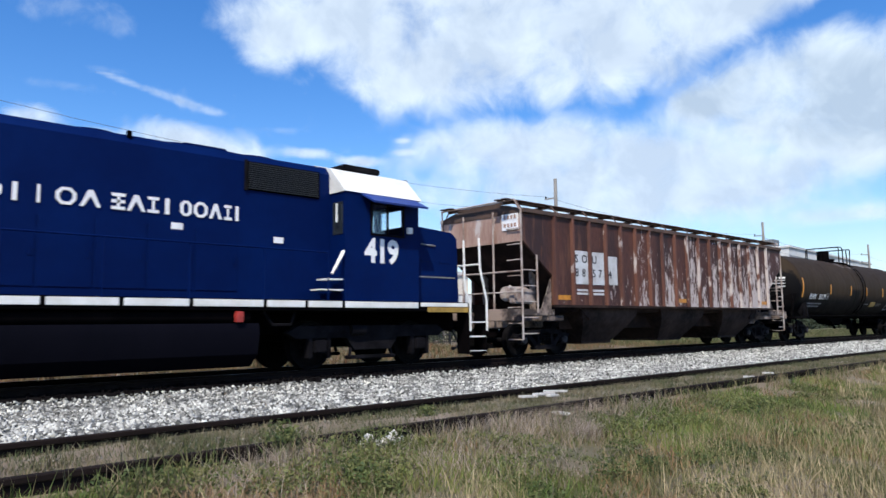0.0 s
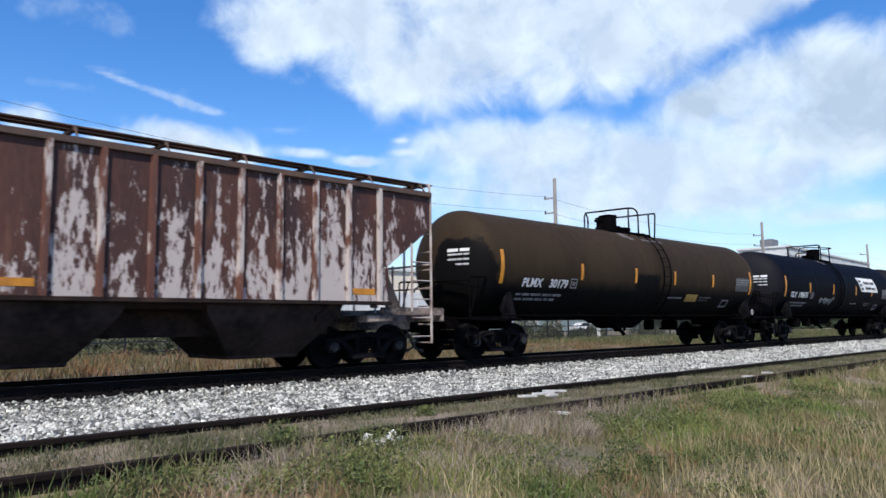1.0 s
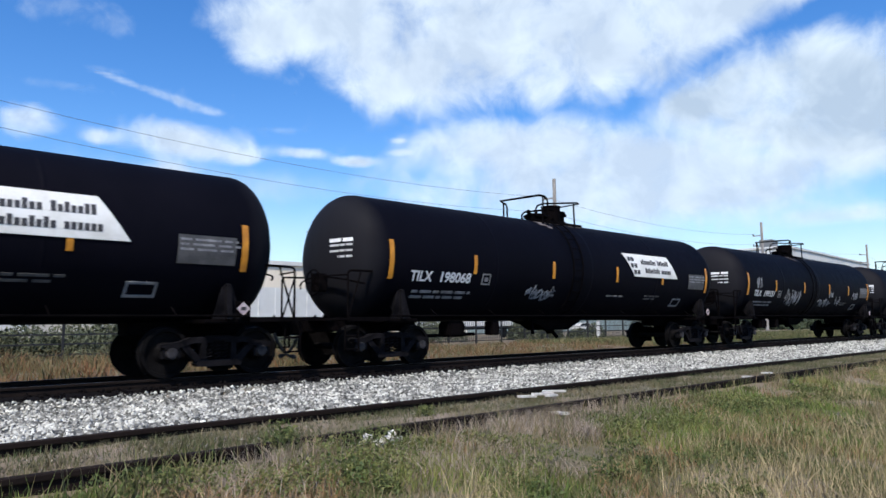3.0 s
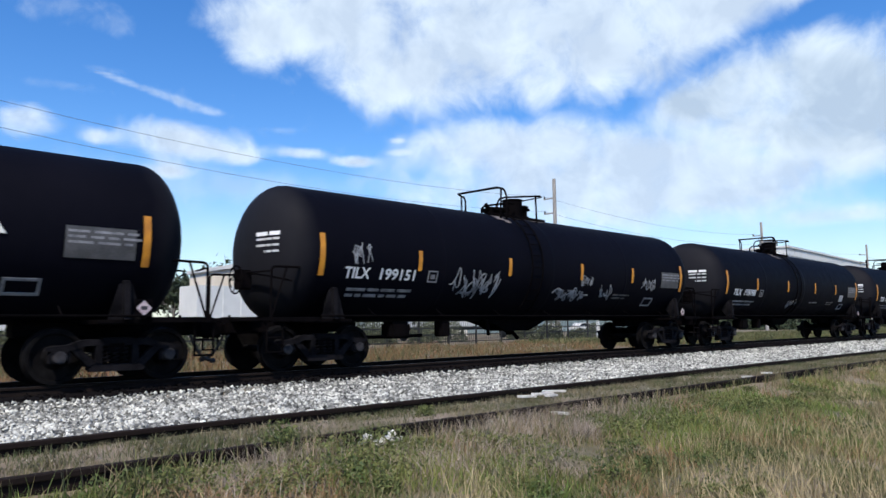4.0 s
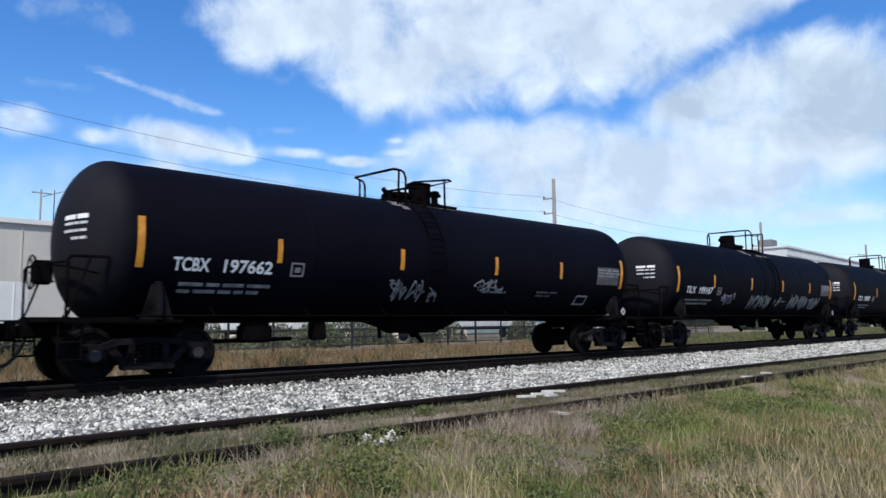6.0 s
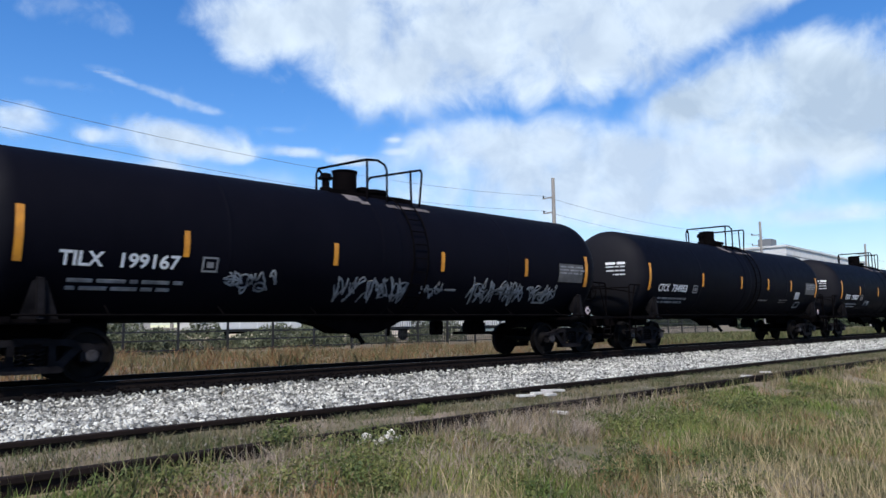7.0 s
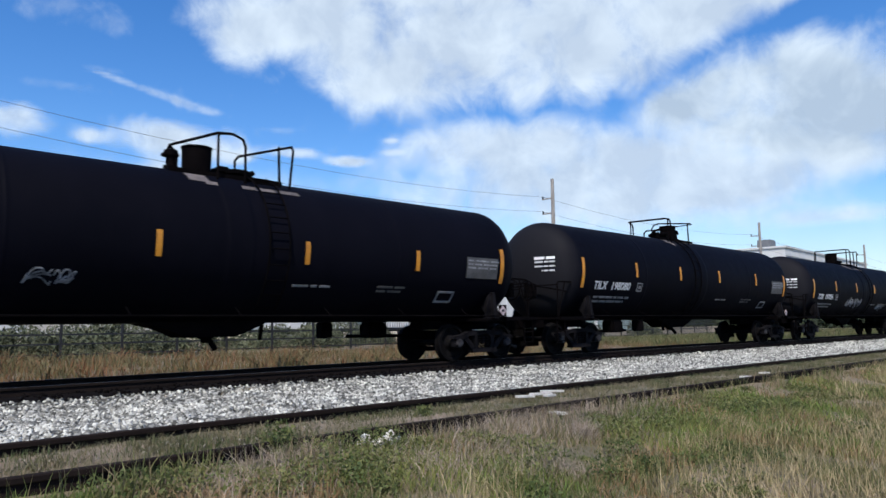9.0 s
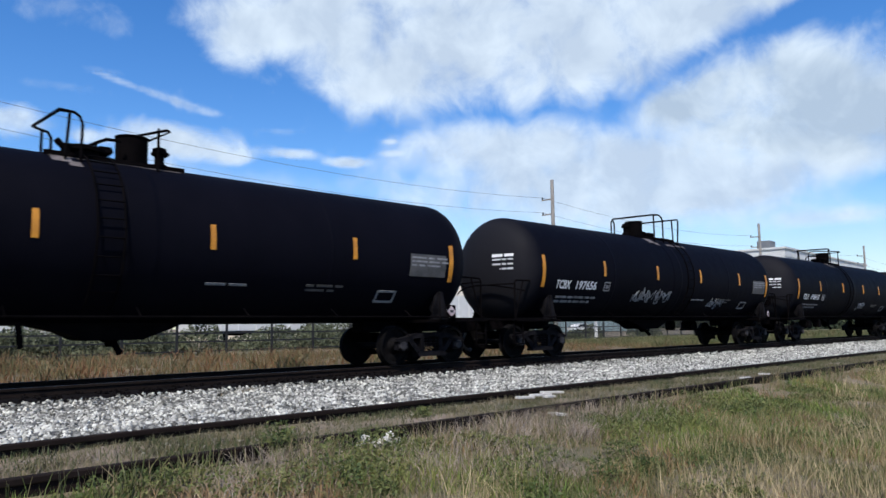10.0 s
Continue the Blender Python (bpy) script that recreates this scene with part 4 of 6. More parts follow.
# ---- covered hopper car ----
POSTS = [-7.04 + 0.818 * i for i in range(18)]


def hopper_car():
    """A covered hopper: ribbed rusty sides, sloped ends, three outlet bays, roof walk, end ladders."""
    car = thing("hopper_car", "rusty brown covered hopper car with flaking whitish paint", "railway hopper car", "cars of the freight train", pose(22.65, 0, 0))
    top, low, half = 3.95, 1.4, 1.52
    side = [(-8.36, top), (8.36, top), (8.36, 3.12), (7.12, 2.2), (7.12, low), (-7.12, low), (-7.12, 2.2), (-8.36, 3.12)]
    for y in (-half, half):
        w = part("side_wall", Shape().prism(side, y - 0.03, y + 0.03), "rust", car, "rust-brown steel side with flaking paint")
        sgn = -1 if y < 0 else 1
        for i, x in enumerate(POSTS):
            rib = Shape().prism([(x - 0.06, y + sgn * 0.03), (x + 0.06, y + sgn * 0.03), (x + 0.04, y + sgn * 0.115), (x - 0.04, y + sgn * 0.115)], low, top - 0.06, "z")
            part("rib", rib, "rust_post", w)
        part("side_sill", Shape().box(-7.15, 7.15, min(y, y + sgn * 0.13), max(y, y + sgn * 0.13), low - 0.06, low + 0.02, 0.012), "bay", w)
        part("eave", Shape().box(-8.38, 8.38, min(y, y + sgn * 0.1), max(y, y + sgn * 0.1), top - 0.09, top + 0.03, 0.012), "rust_dark", w)
    roof = [(-half - 0.05, top), (-1.0, top + 0.16), (0, top + 0.22), (1.0, top + 0.16), (half + 0.05, top), (half - 0.05, top - 0.1), (-half + 0.05, top - 0.1)]
    part("roof", Shape().prism(roof, -8.38, 8.38, "x"), "rust_dark", car, "sooty curved steel roof")
    walk_s = Shape()
    for y in (-1.2, -0.95, 0.95, 1.2):
        walk_s.box(-8.7, 8.7, y - 0.1, y + 0.1, top + 0.27, top + 0.295, 0.006)
    for i in range(12):
        x = -8.3 + i * 16.6 / 11
        walk_s.box(x - 0.03, x + 0.03, -1.32, 1.32, top + 0.2, top + 0.27)
        for y in (-1, 1):
            walk_s.tube([(x, y * 1.3, top + 0.25), (x, y * 1.52, top - 0.02)], 0.018)
    part("roof_walk", walk_s, "rust_dark", car, "sooty steel running boards")
    for i in range(5):
        part("roof_hatch", Shape().box(-7.2 + i * 2.95, -7.2 + i * 2.95 + 2.6, -0.32, 0.32, top + 0.2, top + 0.3, 0.03), "rust_dark", car)
    for k in (-1, 1):
        e = Shape()
        e.box(min(k * 8.3, k * 8.36), max(k * 8.3, k * 8.36), -half + 0.03, half - 0.03, 3.1, top - 0.04)
        part("end_wall", e, "rust_end", car, "pinkish weathered end sheet")
        sl = [(k * 8.33, 3.15), (k * 8.27, 3.05), (k * 5.35, 1.0), (k * 5.3, 1.1)]
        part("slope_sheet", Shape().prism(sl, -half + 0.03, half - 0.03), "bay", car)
        f = Shape()
        f.box(min(k * 5.6, k * 8.85), max(k * 5.6, k * 8.85), -0.26, 0.26, 0.8, 1.15, 0.02)
        f.box(min(k * 8.75, k * 8.85), max(k * 8.75, k * 8.85), -1.5, 1.5, 0.98, 1.3, 0.02)
        f.box(min(k * 7.0, k * 8.8), max(k * 7.0, k * 8.8), -1.5, -1.4, 1.12, 1.3, 0.015).box(min(k * 7.0, k * 8.8), max(k * 7.0, k * 8.8), 1.4, 1.5, 1.12, 1.3, 0.015)
        f.box(min(k * 6.6, k * 7.3), max(k * 6.6, k * 7.3), -1.5, 1.5, 0.98, 1.12, 0.02)
        for y in (-0.9, 0.9):
            f.prism([(k * 7.15, 1.3), (k * 7.3, 1.3), (k * 7.3, 2.5), (k * 7.15, 2.38)], y - 0.05, y + 0.05)
        f.prism([(k * 7.12, 1.3), (k * 7.55, 1.3), (k * 7.3, 1.75), (k * 7.12, 2.15)], -1.48, -1.44)
        part("end_frame", f, "grime_end", car, "grimy rusty end platform frame")
        lad = Shape()
        for x, y in ((8.4, -1.54), (8.42, -0.55), (8.42, 0.6), (8.42, 1.5), (8.75, 0.3), (7.8, -1.56)):
            lad.tube([(k * x, y, 0.5 if x > 8.3 and abs(y) > 1.2 else 1.2), (k * x, y, (top + 0.02 if x < 8.6 else 2.4) if x > 8 else 2.75)], 0.03)
        for i in range(8):
            z = 0.5 + i * 0.42
            lad.rod((k * 8.42, -1.54, z), (k * 8.42, -1.05, z), 0.018, 6)
            if i < 5:
                lad.rod((k * 8.4, -1.55, z + 0.15), (k * 7.8, -1.56, z + 0.15), 0.018, 6)
        lad.tube([(k * 8.4, -1.5, top), (k * 8.5, -1.4, top + 0.26), (k * 8.5, 1.4, top + 0.26), (k * 8.4, 1.5, top)], 0.025)
        lad.tube([(k * 8.42, -1.5, 2.3), (k * 8.42, 1.5, 2.3)], 0.025)
        lad.tube([(k * 8.42, -1.5, 1.75), (k * 8.42, 1.5, 1.75)], 0.02)
        part("ladder", lad, "pale_steel", car, "pale worn steel ladder and grab irons")
        draft(car, k * 8.5, k)
        truck(car, k * 6.93)
    part("brake_gear", Shape().lathe([(-0.42, 0.06), (-0.4, 0.2), (0.35, 0.22), (0.42, 0.1)], 16, "x", (-7.9, -0.85, 1.72)).box(-8.35, -7.6, -1.25, -1.0, 1.45, 1.85, 0.04).rod((-8.4, -1.1, 1.9), (-7.5, -1.1, 1.5), 0.05), "pale_steel", car, "pale weathered brake cylinder")
    part("centre_trough", Shape().prism([(-1.44, 1.36), (1.44, 1.36), (1.38, 1.24), (0.85, 1.2), (0.85, 0.74), (-0.85, 0.74), (-0.85, 1.2), (-1.38, 1.24)], -6.0, 6.0, "x"), "bay", car, "near-black belly of the hopper")
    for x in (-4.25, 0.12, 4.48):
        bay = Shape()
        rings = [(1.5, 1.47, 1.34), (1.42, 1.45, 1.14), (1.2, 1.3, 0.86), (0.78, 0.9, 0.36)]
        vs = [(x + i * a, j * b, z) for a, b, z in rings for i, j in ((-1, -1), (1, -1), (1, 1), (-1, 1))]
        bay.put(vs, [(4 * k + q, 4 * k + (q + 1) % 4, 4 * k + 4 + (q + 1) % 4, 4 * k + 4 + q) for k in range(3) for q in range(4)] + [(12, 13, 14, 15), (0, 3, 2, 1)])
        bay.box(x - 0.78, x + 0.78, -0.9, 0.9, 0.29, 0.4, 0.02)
        part("outlet_bay", bay, "bay_side", car, "dark brown hopper outlet")
    plates = Shape()
    pan = part("stencil_panel", Shape().box(-6.14, -5.48, -1.562, -1.545, 2.02, 2.98).box(-5.33, -4.67, -1.562, -1.545, 2.02, 2.98).box(-4.52, -3.98, -1.562, -1.545, 2.04, 2.9), "panel", car, "whitewashed panels with black stencil letters")
    for body, x, z in (("S", -6.11, 2.64), ("O", -5.79, 2.64), ("U", -5.28, 2.64), ("8", -6.11, 2.24), ("8", -5.78, 2.24), ("5", -5.28, 2.24), ("7", -4.97, 2.24), ("4", -4.46, 2.24)):
        writing("stencil", body, 0.33, "stencil", pan, face_out(x, -1.566, z), bold=0.004, squeeze=1.05)
    for x0, x1, z in ((-6.02, -5.5, 1.82), (-6.02, -5.5, 1.72), (-5.25, -4.7, 1.82), (-5.25, -4.7, 1.72)):
        plates.box(x0, x1, -1.556, -1.545, z, z + 0.06)
    part("stencil_lines", plates, "panel", car, "pale unreadable bars")
    for i in (0, 8, 16):
        part("reflector", Shape().box(POSTS[i] + 0.12, POSTS[i] + 0.7, -1.557, -1.545, 1.56, 1.69), "yellow", car, "amber strip above the sill")
    part("end_plate", Shape().box(-8.385, -8.355, -1.42, -0.85, 3.42, 3.86), "letter", car, "white end number plate with bars")
    eb = Shape()
    for i in range(3):
        for j in range(4):
            if i != 1:
                eb.box(-8.395, -8.384, -1.36 + j * 0.12, -1.29 + j * 0.12, 3.5 + i * 0.11, 3.6 + i * 0.11)
    part("end_bars", eb, "rust_end", car)
    return car


hopper = hopper_car()


# ---- locomotive ----
def loco_truck(loco, x):
    """A two-axle power truck: side frame with pedestals, brake cylinders, springs and wheels."""
    t = part("truck", Shape().box(-1.9, 1.9, -0.5, 0.5, 0.6, 0.85, 0.04).box(-0.3, 0.3, -1.0, 1.0, 0.45, 0.8, 0.03), "dark", loco, m=pose(x, 0, 0))
    for y in (-1.08, 1.08):
        s = Shape()
        s.prism([(-2.15, 0.78), (-1.9, 0.92), (1.9, 0.92), (2.15, 0.78), (1.95, 0.66), (0.7, 0.66), (0.5, 0.4), (-0.5, 0.4), (-0.7, 0.66), (-1.95, 0.66)], y - 0.09, y + 0.09)
        for k in (-1.372, 1.372):
            s.box(k - 0.28, k - 0.17, y - 0.1, y + 0.1, 0.25, 0.7, 0.02).box(k + 0.17, k + 0.28, y - 0.1, y + 0.1, 0.25, 0.7, 0.02)
            s.box(k - 0.16, k + 0.16, y - 0.14, y + 0.14, 0.36, 0.64, 0.03)
        s.rod((-0.62, y - 0.1 if y < 0 else y + 0.1, 0.82), (-0.25, y - 0.1 if y < 0 else y + 0.1, 0.82), 0.11, 14)
        s.box(-0.62, 0.62, y - 0.13, y + 0.13, 0.2, 0.28, 0.02)
        s.tube([(-0.58, y, 0.22), (-0.5, y, 0.62)], 0.04).tube([(0.58, y, 0.22), (0.5, y, 0.62)], 0.04)
        part("sideframe", s, "frame", t)
    for k in (-1.372, 1.372):
        w = part("wheelset", LOCO_WHEELS, "wheel", t, m=pose(k, 0, 0.508))
        wheelsets.setdefault((0.508, k), []).append(w)


LOCO_WHEELS = wheelset_mesh(0.508)


def name_shapes(hood, z, shapes, high, y):
    """Plain white shapes in the rhythm of large lettering: rings, wedges, bars and stacked strokes."""
    for kind, x, w in shapes:
        s, t = Shape(), 0.062
        if kind == "wedge":
            s.prism([(x, z), (x + t, z), (x + w * 0.5, z + high * 0.62), (x + w - t, z), (x + w, z), (x + w * 0.62, z + high), (x + w * 0.38, z + high)], y - 0.008, y)
        elif kind == "ring":
            c = min(w, high) * 0.3
            outer = [(x + c, z), (x + w - c, z), (x + w, z + c), (x + w, z + high - c), (x + w - c, z + high), (x + c, z + high), (x, z + high - c), (x, z + c)]
            mx, mz, kx, kz = x + w / 2, z + high / 2, (w - 2 * t) / w, (high - 1.6 * t) / high
            inner = [(mx + (a - mx) * kx, mz + (b - mz) * kz) for a, b in outer]
            for a, b, c2, d2 in zip(outer, outer[1:] + outer[:1], inner[1:] + inner[:1], inner):
                s.prism([a, b, c2, d2], y - 0.008, y)
        elif kind in ("slab", "pair"):
            rows = 3 if kind == "slab" else 2
            for k in range(rows):
                z0 = z + (high - t * 0.9) * k / (rows - 1)
                s.box(x, x + w, y - 0.008, y, z0, z0 + t * 0.9)
            s.box(x + w * 0.38, x + w * 0.62, y - 0.008, y, z + t, z + high - t)
        else:
            s.box(x + w * 0.32, x + w * 0.68, y - 0.008, y, z, z + high)
        part("name_shape", s, "letter", hood, "white lettering shape")


def locomotive():
    """A four-axle road switcher: long hood, white-roofed cab, low nose, walkways, fuel tank."""
    loco = thing("locomotive", "royal blue diesel locomotive with white cab roof and sill", "locomotive", m=pose(4.44, 0, 0))
    hy = 0.95
    part("frame_deck", Shape().box(-8.2, 7.85, -1.5, 1.5, 1.22, 1.44, 0.015).box(-8.4, 8.4, -0.4, 0.4, 0.75, 1.2, 0.03), "dark", loco)
    stripes = [-8.1, -6.6, -5.05, -3.6, -1.46, -0.29, 0.9, 2.35, 3.27, 4.16, 6.25, 7.83]
    for a, b in zip(stripes, stripes[1:]):
        if (a, b) != (6.25, 7.83):
            part("sill_stripe", Shape().box(a + 0.04, b - 0.04, -1.522, -1.498, 1.29, 1.42, 0.004), "white", loco, "white sill stripe")
    part("sill_stripe", Shape().box(6.29, 7.8, -1.522, -1.498, 1.33, 1.42, 0.004), "white", loco)
    part("step_sill", Shape().box(6.5, 7.82, -1.515, -1.495, 1.2, 1.32, 0.004), "gold", loco, "yellow sill end")
    hood = [(-hy, 1.44), (-hy, 4.18), (-0.8, 4.36), (0.8, 4.36), (hy, 4.18), (hy, 1.44)]
    h = part("long_hood", Shape().prism(hood, -8.0, 4.25, "x"), "blue", loco, "royal blue hood")
    for i in range(11):
        x = -7.6 + i * 0.88
        if x < 1.8:
            d = part("hood_door", Shape().box(x, x + 0.84, -hy - 0.014, -hy + 0.005, 1.6, 2.78, 0.006), "blue", h)
            part("latch", Shape().box(x + 0.74, x + 0.79, -hy - 0.026, -hy - 0.012, 2.1, 2.24), "blue", d)
    gr = part("radiator_grille", Shape().box(2.2, 3.9, -hy - 0.03, -hy + 0.01, 3.62, 4.2, 0.01), "dark", h, "black radiator grille")
    for i in range(13):
        part("slat", Shape().box(2.24, 3.86, -hy - 0.045, -hy - 0.028, 3.65 + 0.042 * i, 3.67 + 0.042 * i), "iron", gr)
    part("grille_post", Shape().box(2.16, 2.22, -hy - 0.05, -hy + 0.01, 3.6, 4.22, 0.005), "frame", gr)
    for i in range(3):
        part("roof_fan", Shape().lathe([(4.34, 0.6), (4.44, 0.6), (4.46, 0.5), (4.46, 0.2)], 24, "z", (-1.6 - i * 1.6 + 4.3, 0, 0)), "blue", h)
    part("exhaust_stack", Shape().box(-2.4, -1.6, -0.3, 0.3, 4.34, 4.5, 0.03), "dark", h)
    part("roof_box", Shape().box(1.0, 1.9, -0.75, 0.75, 4.34, 4.43, 0.03), "blue", h)
    part("lift_lug", Shape().box(-0.07, 0.0, -0.9, -0.8, 4.3, 4.42), "dark", h)
    name_shapes(h, 2.97, (("ring", -1.21, 0.32), ("wedge", -0.84, 0.34), ("slab", -0.33, 0.23), ("wedge", -0.07, 0.32), ("pair", 0.29, 0.2), ("block", 0.53, 0.22),
                          ("ring", 0.88, 0.22), ("ring", 1.14, 0.27), ("wedge", 1.44, 0.26), ("pair", 1.74, 0.16), ("block", 1.92, 0.18)), 0.29, -hy - 0.013)
    name_shapes(h, 2.96, (("slab", -3.4, 0.28), ("block", -3.05, 0.26), ("ring", -2.7, 0.34), ("ring", -2.28, 0.3), ("block", -1.9, 0.2), ("block", -1.52, 0.12)), 0.3, -hy - 0.013)
    for x, z in ((0.72, 2.71), (2.82, 2.6)):
        part("notice", Shape().box(x, x + 0.22, -hy - 0.02, -hy - 0.012, z, z + 0.12), "letter", h)
    # cab
    shell = Shape()
    for y0, y1 in ((-1.5, -1.44), (1.44, 1.5)):
        shell.box(4.2, 6.25, y0, y1, 1.44, 2.9).box(4.2, 6.25, y0, y1, 3.56, 3.78).box(4.2, 4.9, y0, y1, 2.9, 3.56).box(5.78, 6.25, y0, y1, 2.9, 3.56)
    for y0, y1 in ((-1.44, -1.3), (-0.12, 0.12), (1.3, 1.44)):
        shell.box(6.19, 6.25, y0, y1, 2.86, 3.62)
    shell.box(6.19, 6.25, -1.44, 1.44, 1.44, 2.86).box(6.19, 6.25, -1.44, 1.44, 3.62, 3.78)
    shell.box(4.2, 4.26, -1.44, 1.44, 1.44, 3.78).box(4.26, 6.19, -1.44, 1.44, 2.3, 2.36)
    c = part("cab", shell, "blue", loco, "blue cab with sliding windows")
    part("cab_seat", Shape().box(4.5, 4.95, -1.1, -0.65, 2.36, 2.75, 0.04).box(4.42, 4.54, -1.1, -0.65, 2.7, 3.3, 0.04), "rubber", c, "dark seat back behind the window")
    roof = [(-1.53, 3.76), (-0.98, 4.32), (-0.35, 4.5), (0.35, 4.5), (0.98, 4.32), (1.53, 3.76)]
    part("cab_roof", Shape().prism(roof, 4.17, 6.33, "x"), "white", c, "white pitched cab roof")
    part("roof_vent", Shape().box(4.7, 5.75, -0.72, -0.1, 4.42, 4.56, 0.03), "frame", c, "grey roof unit")
    part("roof_horn", Shape().rod((6.2, -0.8, 4.3), (6.45, -0.8, 4.3), 0.04, 10, 0.09).rod((6.2, -0.8, 4.1), (6.2, -0.8, 4.31), 0.03), "frame", c)
    win = part("window", Shape().box(4.9, 5.3, -1.49, -1.478, 2.9, 3.56), "clear", c, "clear sliding pane, half open")
    win.visible_shadow = False
    fr = Shape()
    for x in (4.86, 5.3, 5.76):
        fr.box(x, x + 0.05, -1.53, -1.505, 2.88, 3.58)
    fr.box(4.86, 5.81, -1.53, -1.505, 2.86, 2.9).box(4.86, 5.81, -1.53, -1.505, 3.56, 3.6)
    part("window_frame", fr, "frame", win)
    part("mirror", Shape().box(5.84, 5.98, -1.62, -1.55, 2.96, 3.1, 0.01), "white", win)
    part("sunshade", Shape().prism([(-1.5, 3.76), (-1.5, 3.72), (-1.95, 3.5), (-1.96, 3.54)], 4.62, 6.15, "x"), "awning", c, "blue awning over the window")
    part("rear_window", Shape().box(4.19, 4.21, -1.42, -1.05, 2.85, 3.55), "glass", c)
    part("rear_grab", Shape().tube([(4.13, -1.5, 2.4), (4.13, -1.53, 2.45), (3.85, -1.53, 1.98)], 0.03).tube([(4.12, -1.3, 3.1), (4.12, -1.3, 3.5)], 0.025), "white", c, "white grab rail")
    writing("road_number", "419", 0.7, "letter", c, face_out(4.72, -1.504, 2.29), "white number", 0.028, 0.88)
    part("cab_steps", Shape().box(3.6, 4.15, -1.5, -1.1, 1.64, 1.67).box(3.75, 4.15, -1.5, -1.1, 1.86, 1.89), "white", loco, "white-edged steps")
    nose = [(6.25, 1.44), (6.25, 3.22), (7.5, 3.14), (7.68, 3.0), (7.72, 1.44)]
    n = part("nose", Shape().prism(nose, -1.28, 1.28), "blue", loco, "low blue nose")
    part("nose_rail", Shape().tube([(6.5, -1.3, 2.8), (6.95, -1.3, 2.78)], 0.018).box(6.3, 7.6, -1.292, -1.275, 2.02, 2.05), "faded", n)
    for x, z in ((6.5, 2.4), (7.1, 2.38)):
        part("louvre", Shape().box(x, x + 0.3, -1.295, -1.275, z, z + 0.05), "blue", n)
    for y in (-1, 1):
        for k in (-1, 1):
            e = Shape()
            e.box(min(k * 7.85, k * 8.45), max(k * 7.85, k * 8.45), y * 1.5 - 0.02, y * 1.5 + 0.02, 0.22, 0.26)
            e.box(min(k * 7.83, k * 7.87), max(k * 7.83, k * 7.87), min(y * 1.1, y * 1.5), max(y * 1.1, y * 1.5), 0.2, 1.4)
            e.box(min(k * 8.43, k * 8.47), max(k * 8.43, k * 8.47), min(y * 1.1, y * 1.5), max(y * 1.1, y * 1.5), 0.2, 1.4)
            st = part("step_well", e, "dark", loco)
            for z in (0.24, 0.6, 0.95):
                part("tread", Shape().box(min(k * 7.88, k * 8.42), max(k * 7.88, k * 8.42), min(y * 1.12, y * 1.51), max(y * 1.12, y * 1.51), z, z + 0.03), "white", st, "white-edged step")
            part("grab_rail", Shape().tube([(k * 7.86, y * 1.54, 0.75), (k * 7.86, y * 1.54, 1.45), (k * 7.72, y * 1.5, 1.75), (k * 7.72, y * 1.48, 2.95)], 0.03)
                 .tube([(k * 8.44, y * 1.54, 0.75), (k * 8.44, y * 1.54, 1.5), (k * 8.26, y * 1.5, 2.3), (k * 8.26, y * 1.48, 3.05)], 0.03), "white", loco, "white corner grab rail")
    rail = Shape()
    for i in range(9):
        x = -7.9 + i * 1.46
        rail.tube([(x, -1.5, 1.4), (x, -1.5, 2.42)], 0.018)
    rail.tube([(-7.9, -1.5, 2.42), (3.8, -1.5, 2.42)], 0.018)
    part("walkway_rail", rail, "blue", loco, "blue walkway handrail")
    part("end_rail", Shape().tube([(8.3, -1.4, 2.4), (8.3, 1.4, 2.4)], 0.025).tube([(8.3, -0.4, 1.3), (8.3, -0.4, 2.4)], 0.025).tube([(8.3, 0.4, 1.3), (8.3, 0.4, 2.4)], 0.025), "white", loco)
    part("end_sheet", Shape().box(7.78, 8.45, -1.1, 1.1, 1.2, 1.44, 0.02), "dark", loco)
    tank = [(-1.45, 0.98), (-1.5, 0.8), (-1.42, 0.4), (-1.15, 0.16), (1.15, 0.16), (1.42, 0.4), (1.5, 0.8), (1.45, 0.98)]
    part("fuel_tank", Shape().prism(tank, -2.9, 2.25, "x"), "black", loco, "black fuel tank")
    part("fuel_gauge", Shape().box(1.75, 1.9, -1.54, -1.44, 1.0, 1.2, 0.01), "red", loco, "red fuel shut-off box")
    part("air_reservoir", Shape().rod((-2.8, -1.3, 1.1), (2.1, -1.3, 1.1), 0.13, 16), "dark", loco)
    part("hanging_pipe", Shape().tube([(2.4, -1.35, 1.2), (2.6, -1.35, 0.95), (3.0, -1.35, 0.95), (3.1, -1.35, 1.2)], 0.03), "frame", loco)
    for x in (-5.18, 5.18):
        loco_truck(loco, x)
    draft(loco, -8.3, -1)
    draft(loco, 8.25, 1)
    return loco


loco = locomotive()


# ---- beyond the train ----
def utility_pole(x, y, high, arms):
    p = thing("utility_pole", "tall grey utility pole with short side arms", "utility pole", "poles along the railway", pose(x, y, level(y)))
    part("pole", Shape().rod((0, 0, 0), (0, 0, high), 0.24, 12, 0.16), "wood", p)
    for z in arms:
        a = part("arm", Shape().box(-0.05, 0.05, -0.1, 1.3, z - 0.06, z + 0.06, 0.01).rod((0, 1.2, z), (0, 1.2, z + 0.2), 0.03, 8), "wood", p)
        part("insulator", Shape().lathe([(z + 0.05, 0.05), (z + 0.1, 0.09), (z + 0.16, 0.06), (z + 0.22, 0.09), (z + 0.28, 0.05)], 10, "z", (0, 1.2, 0)), "frame", a)
    return p


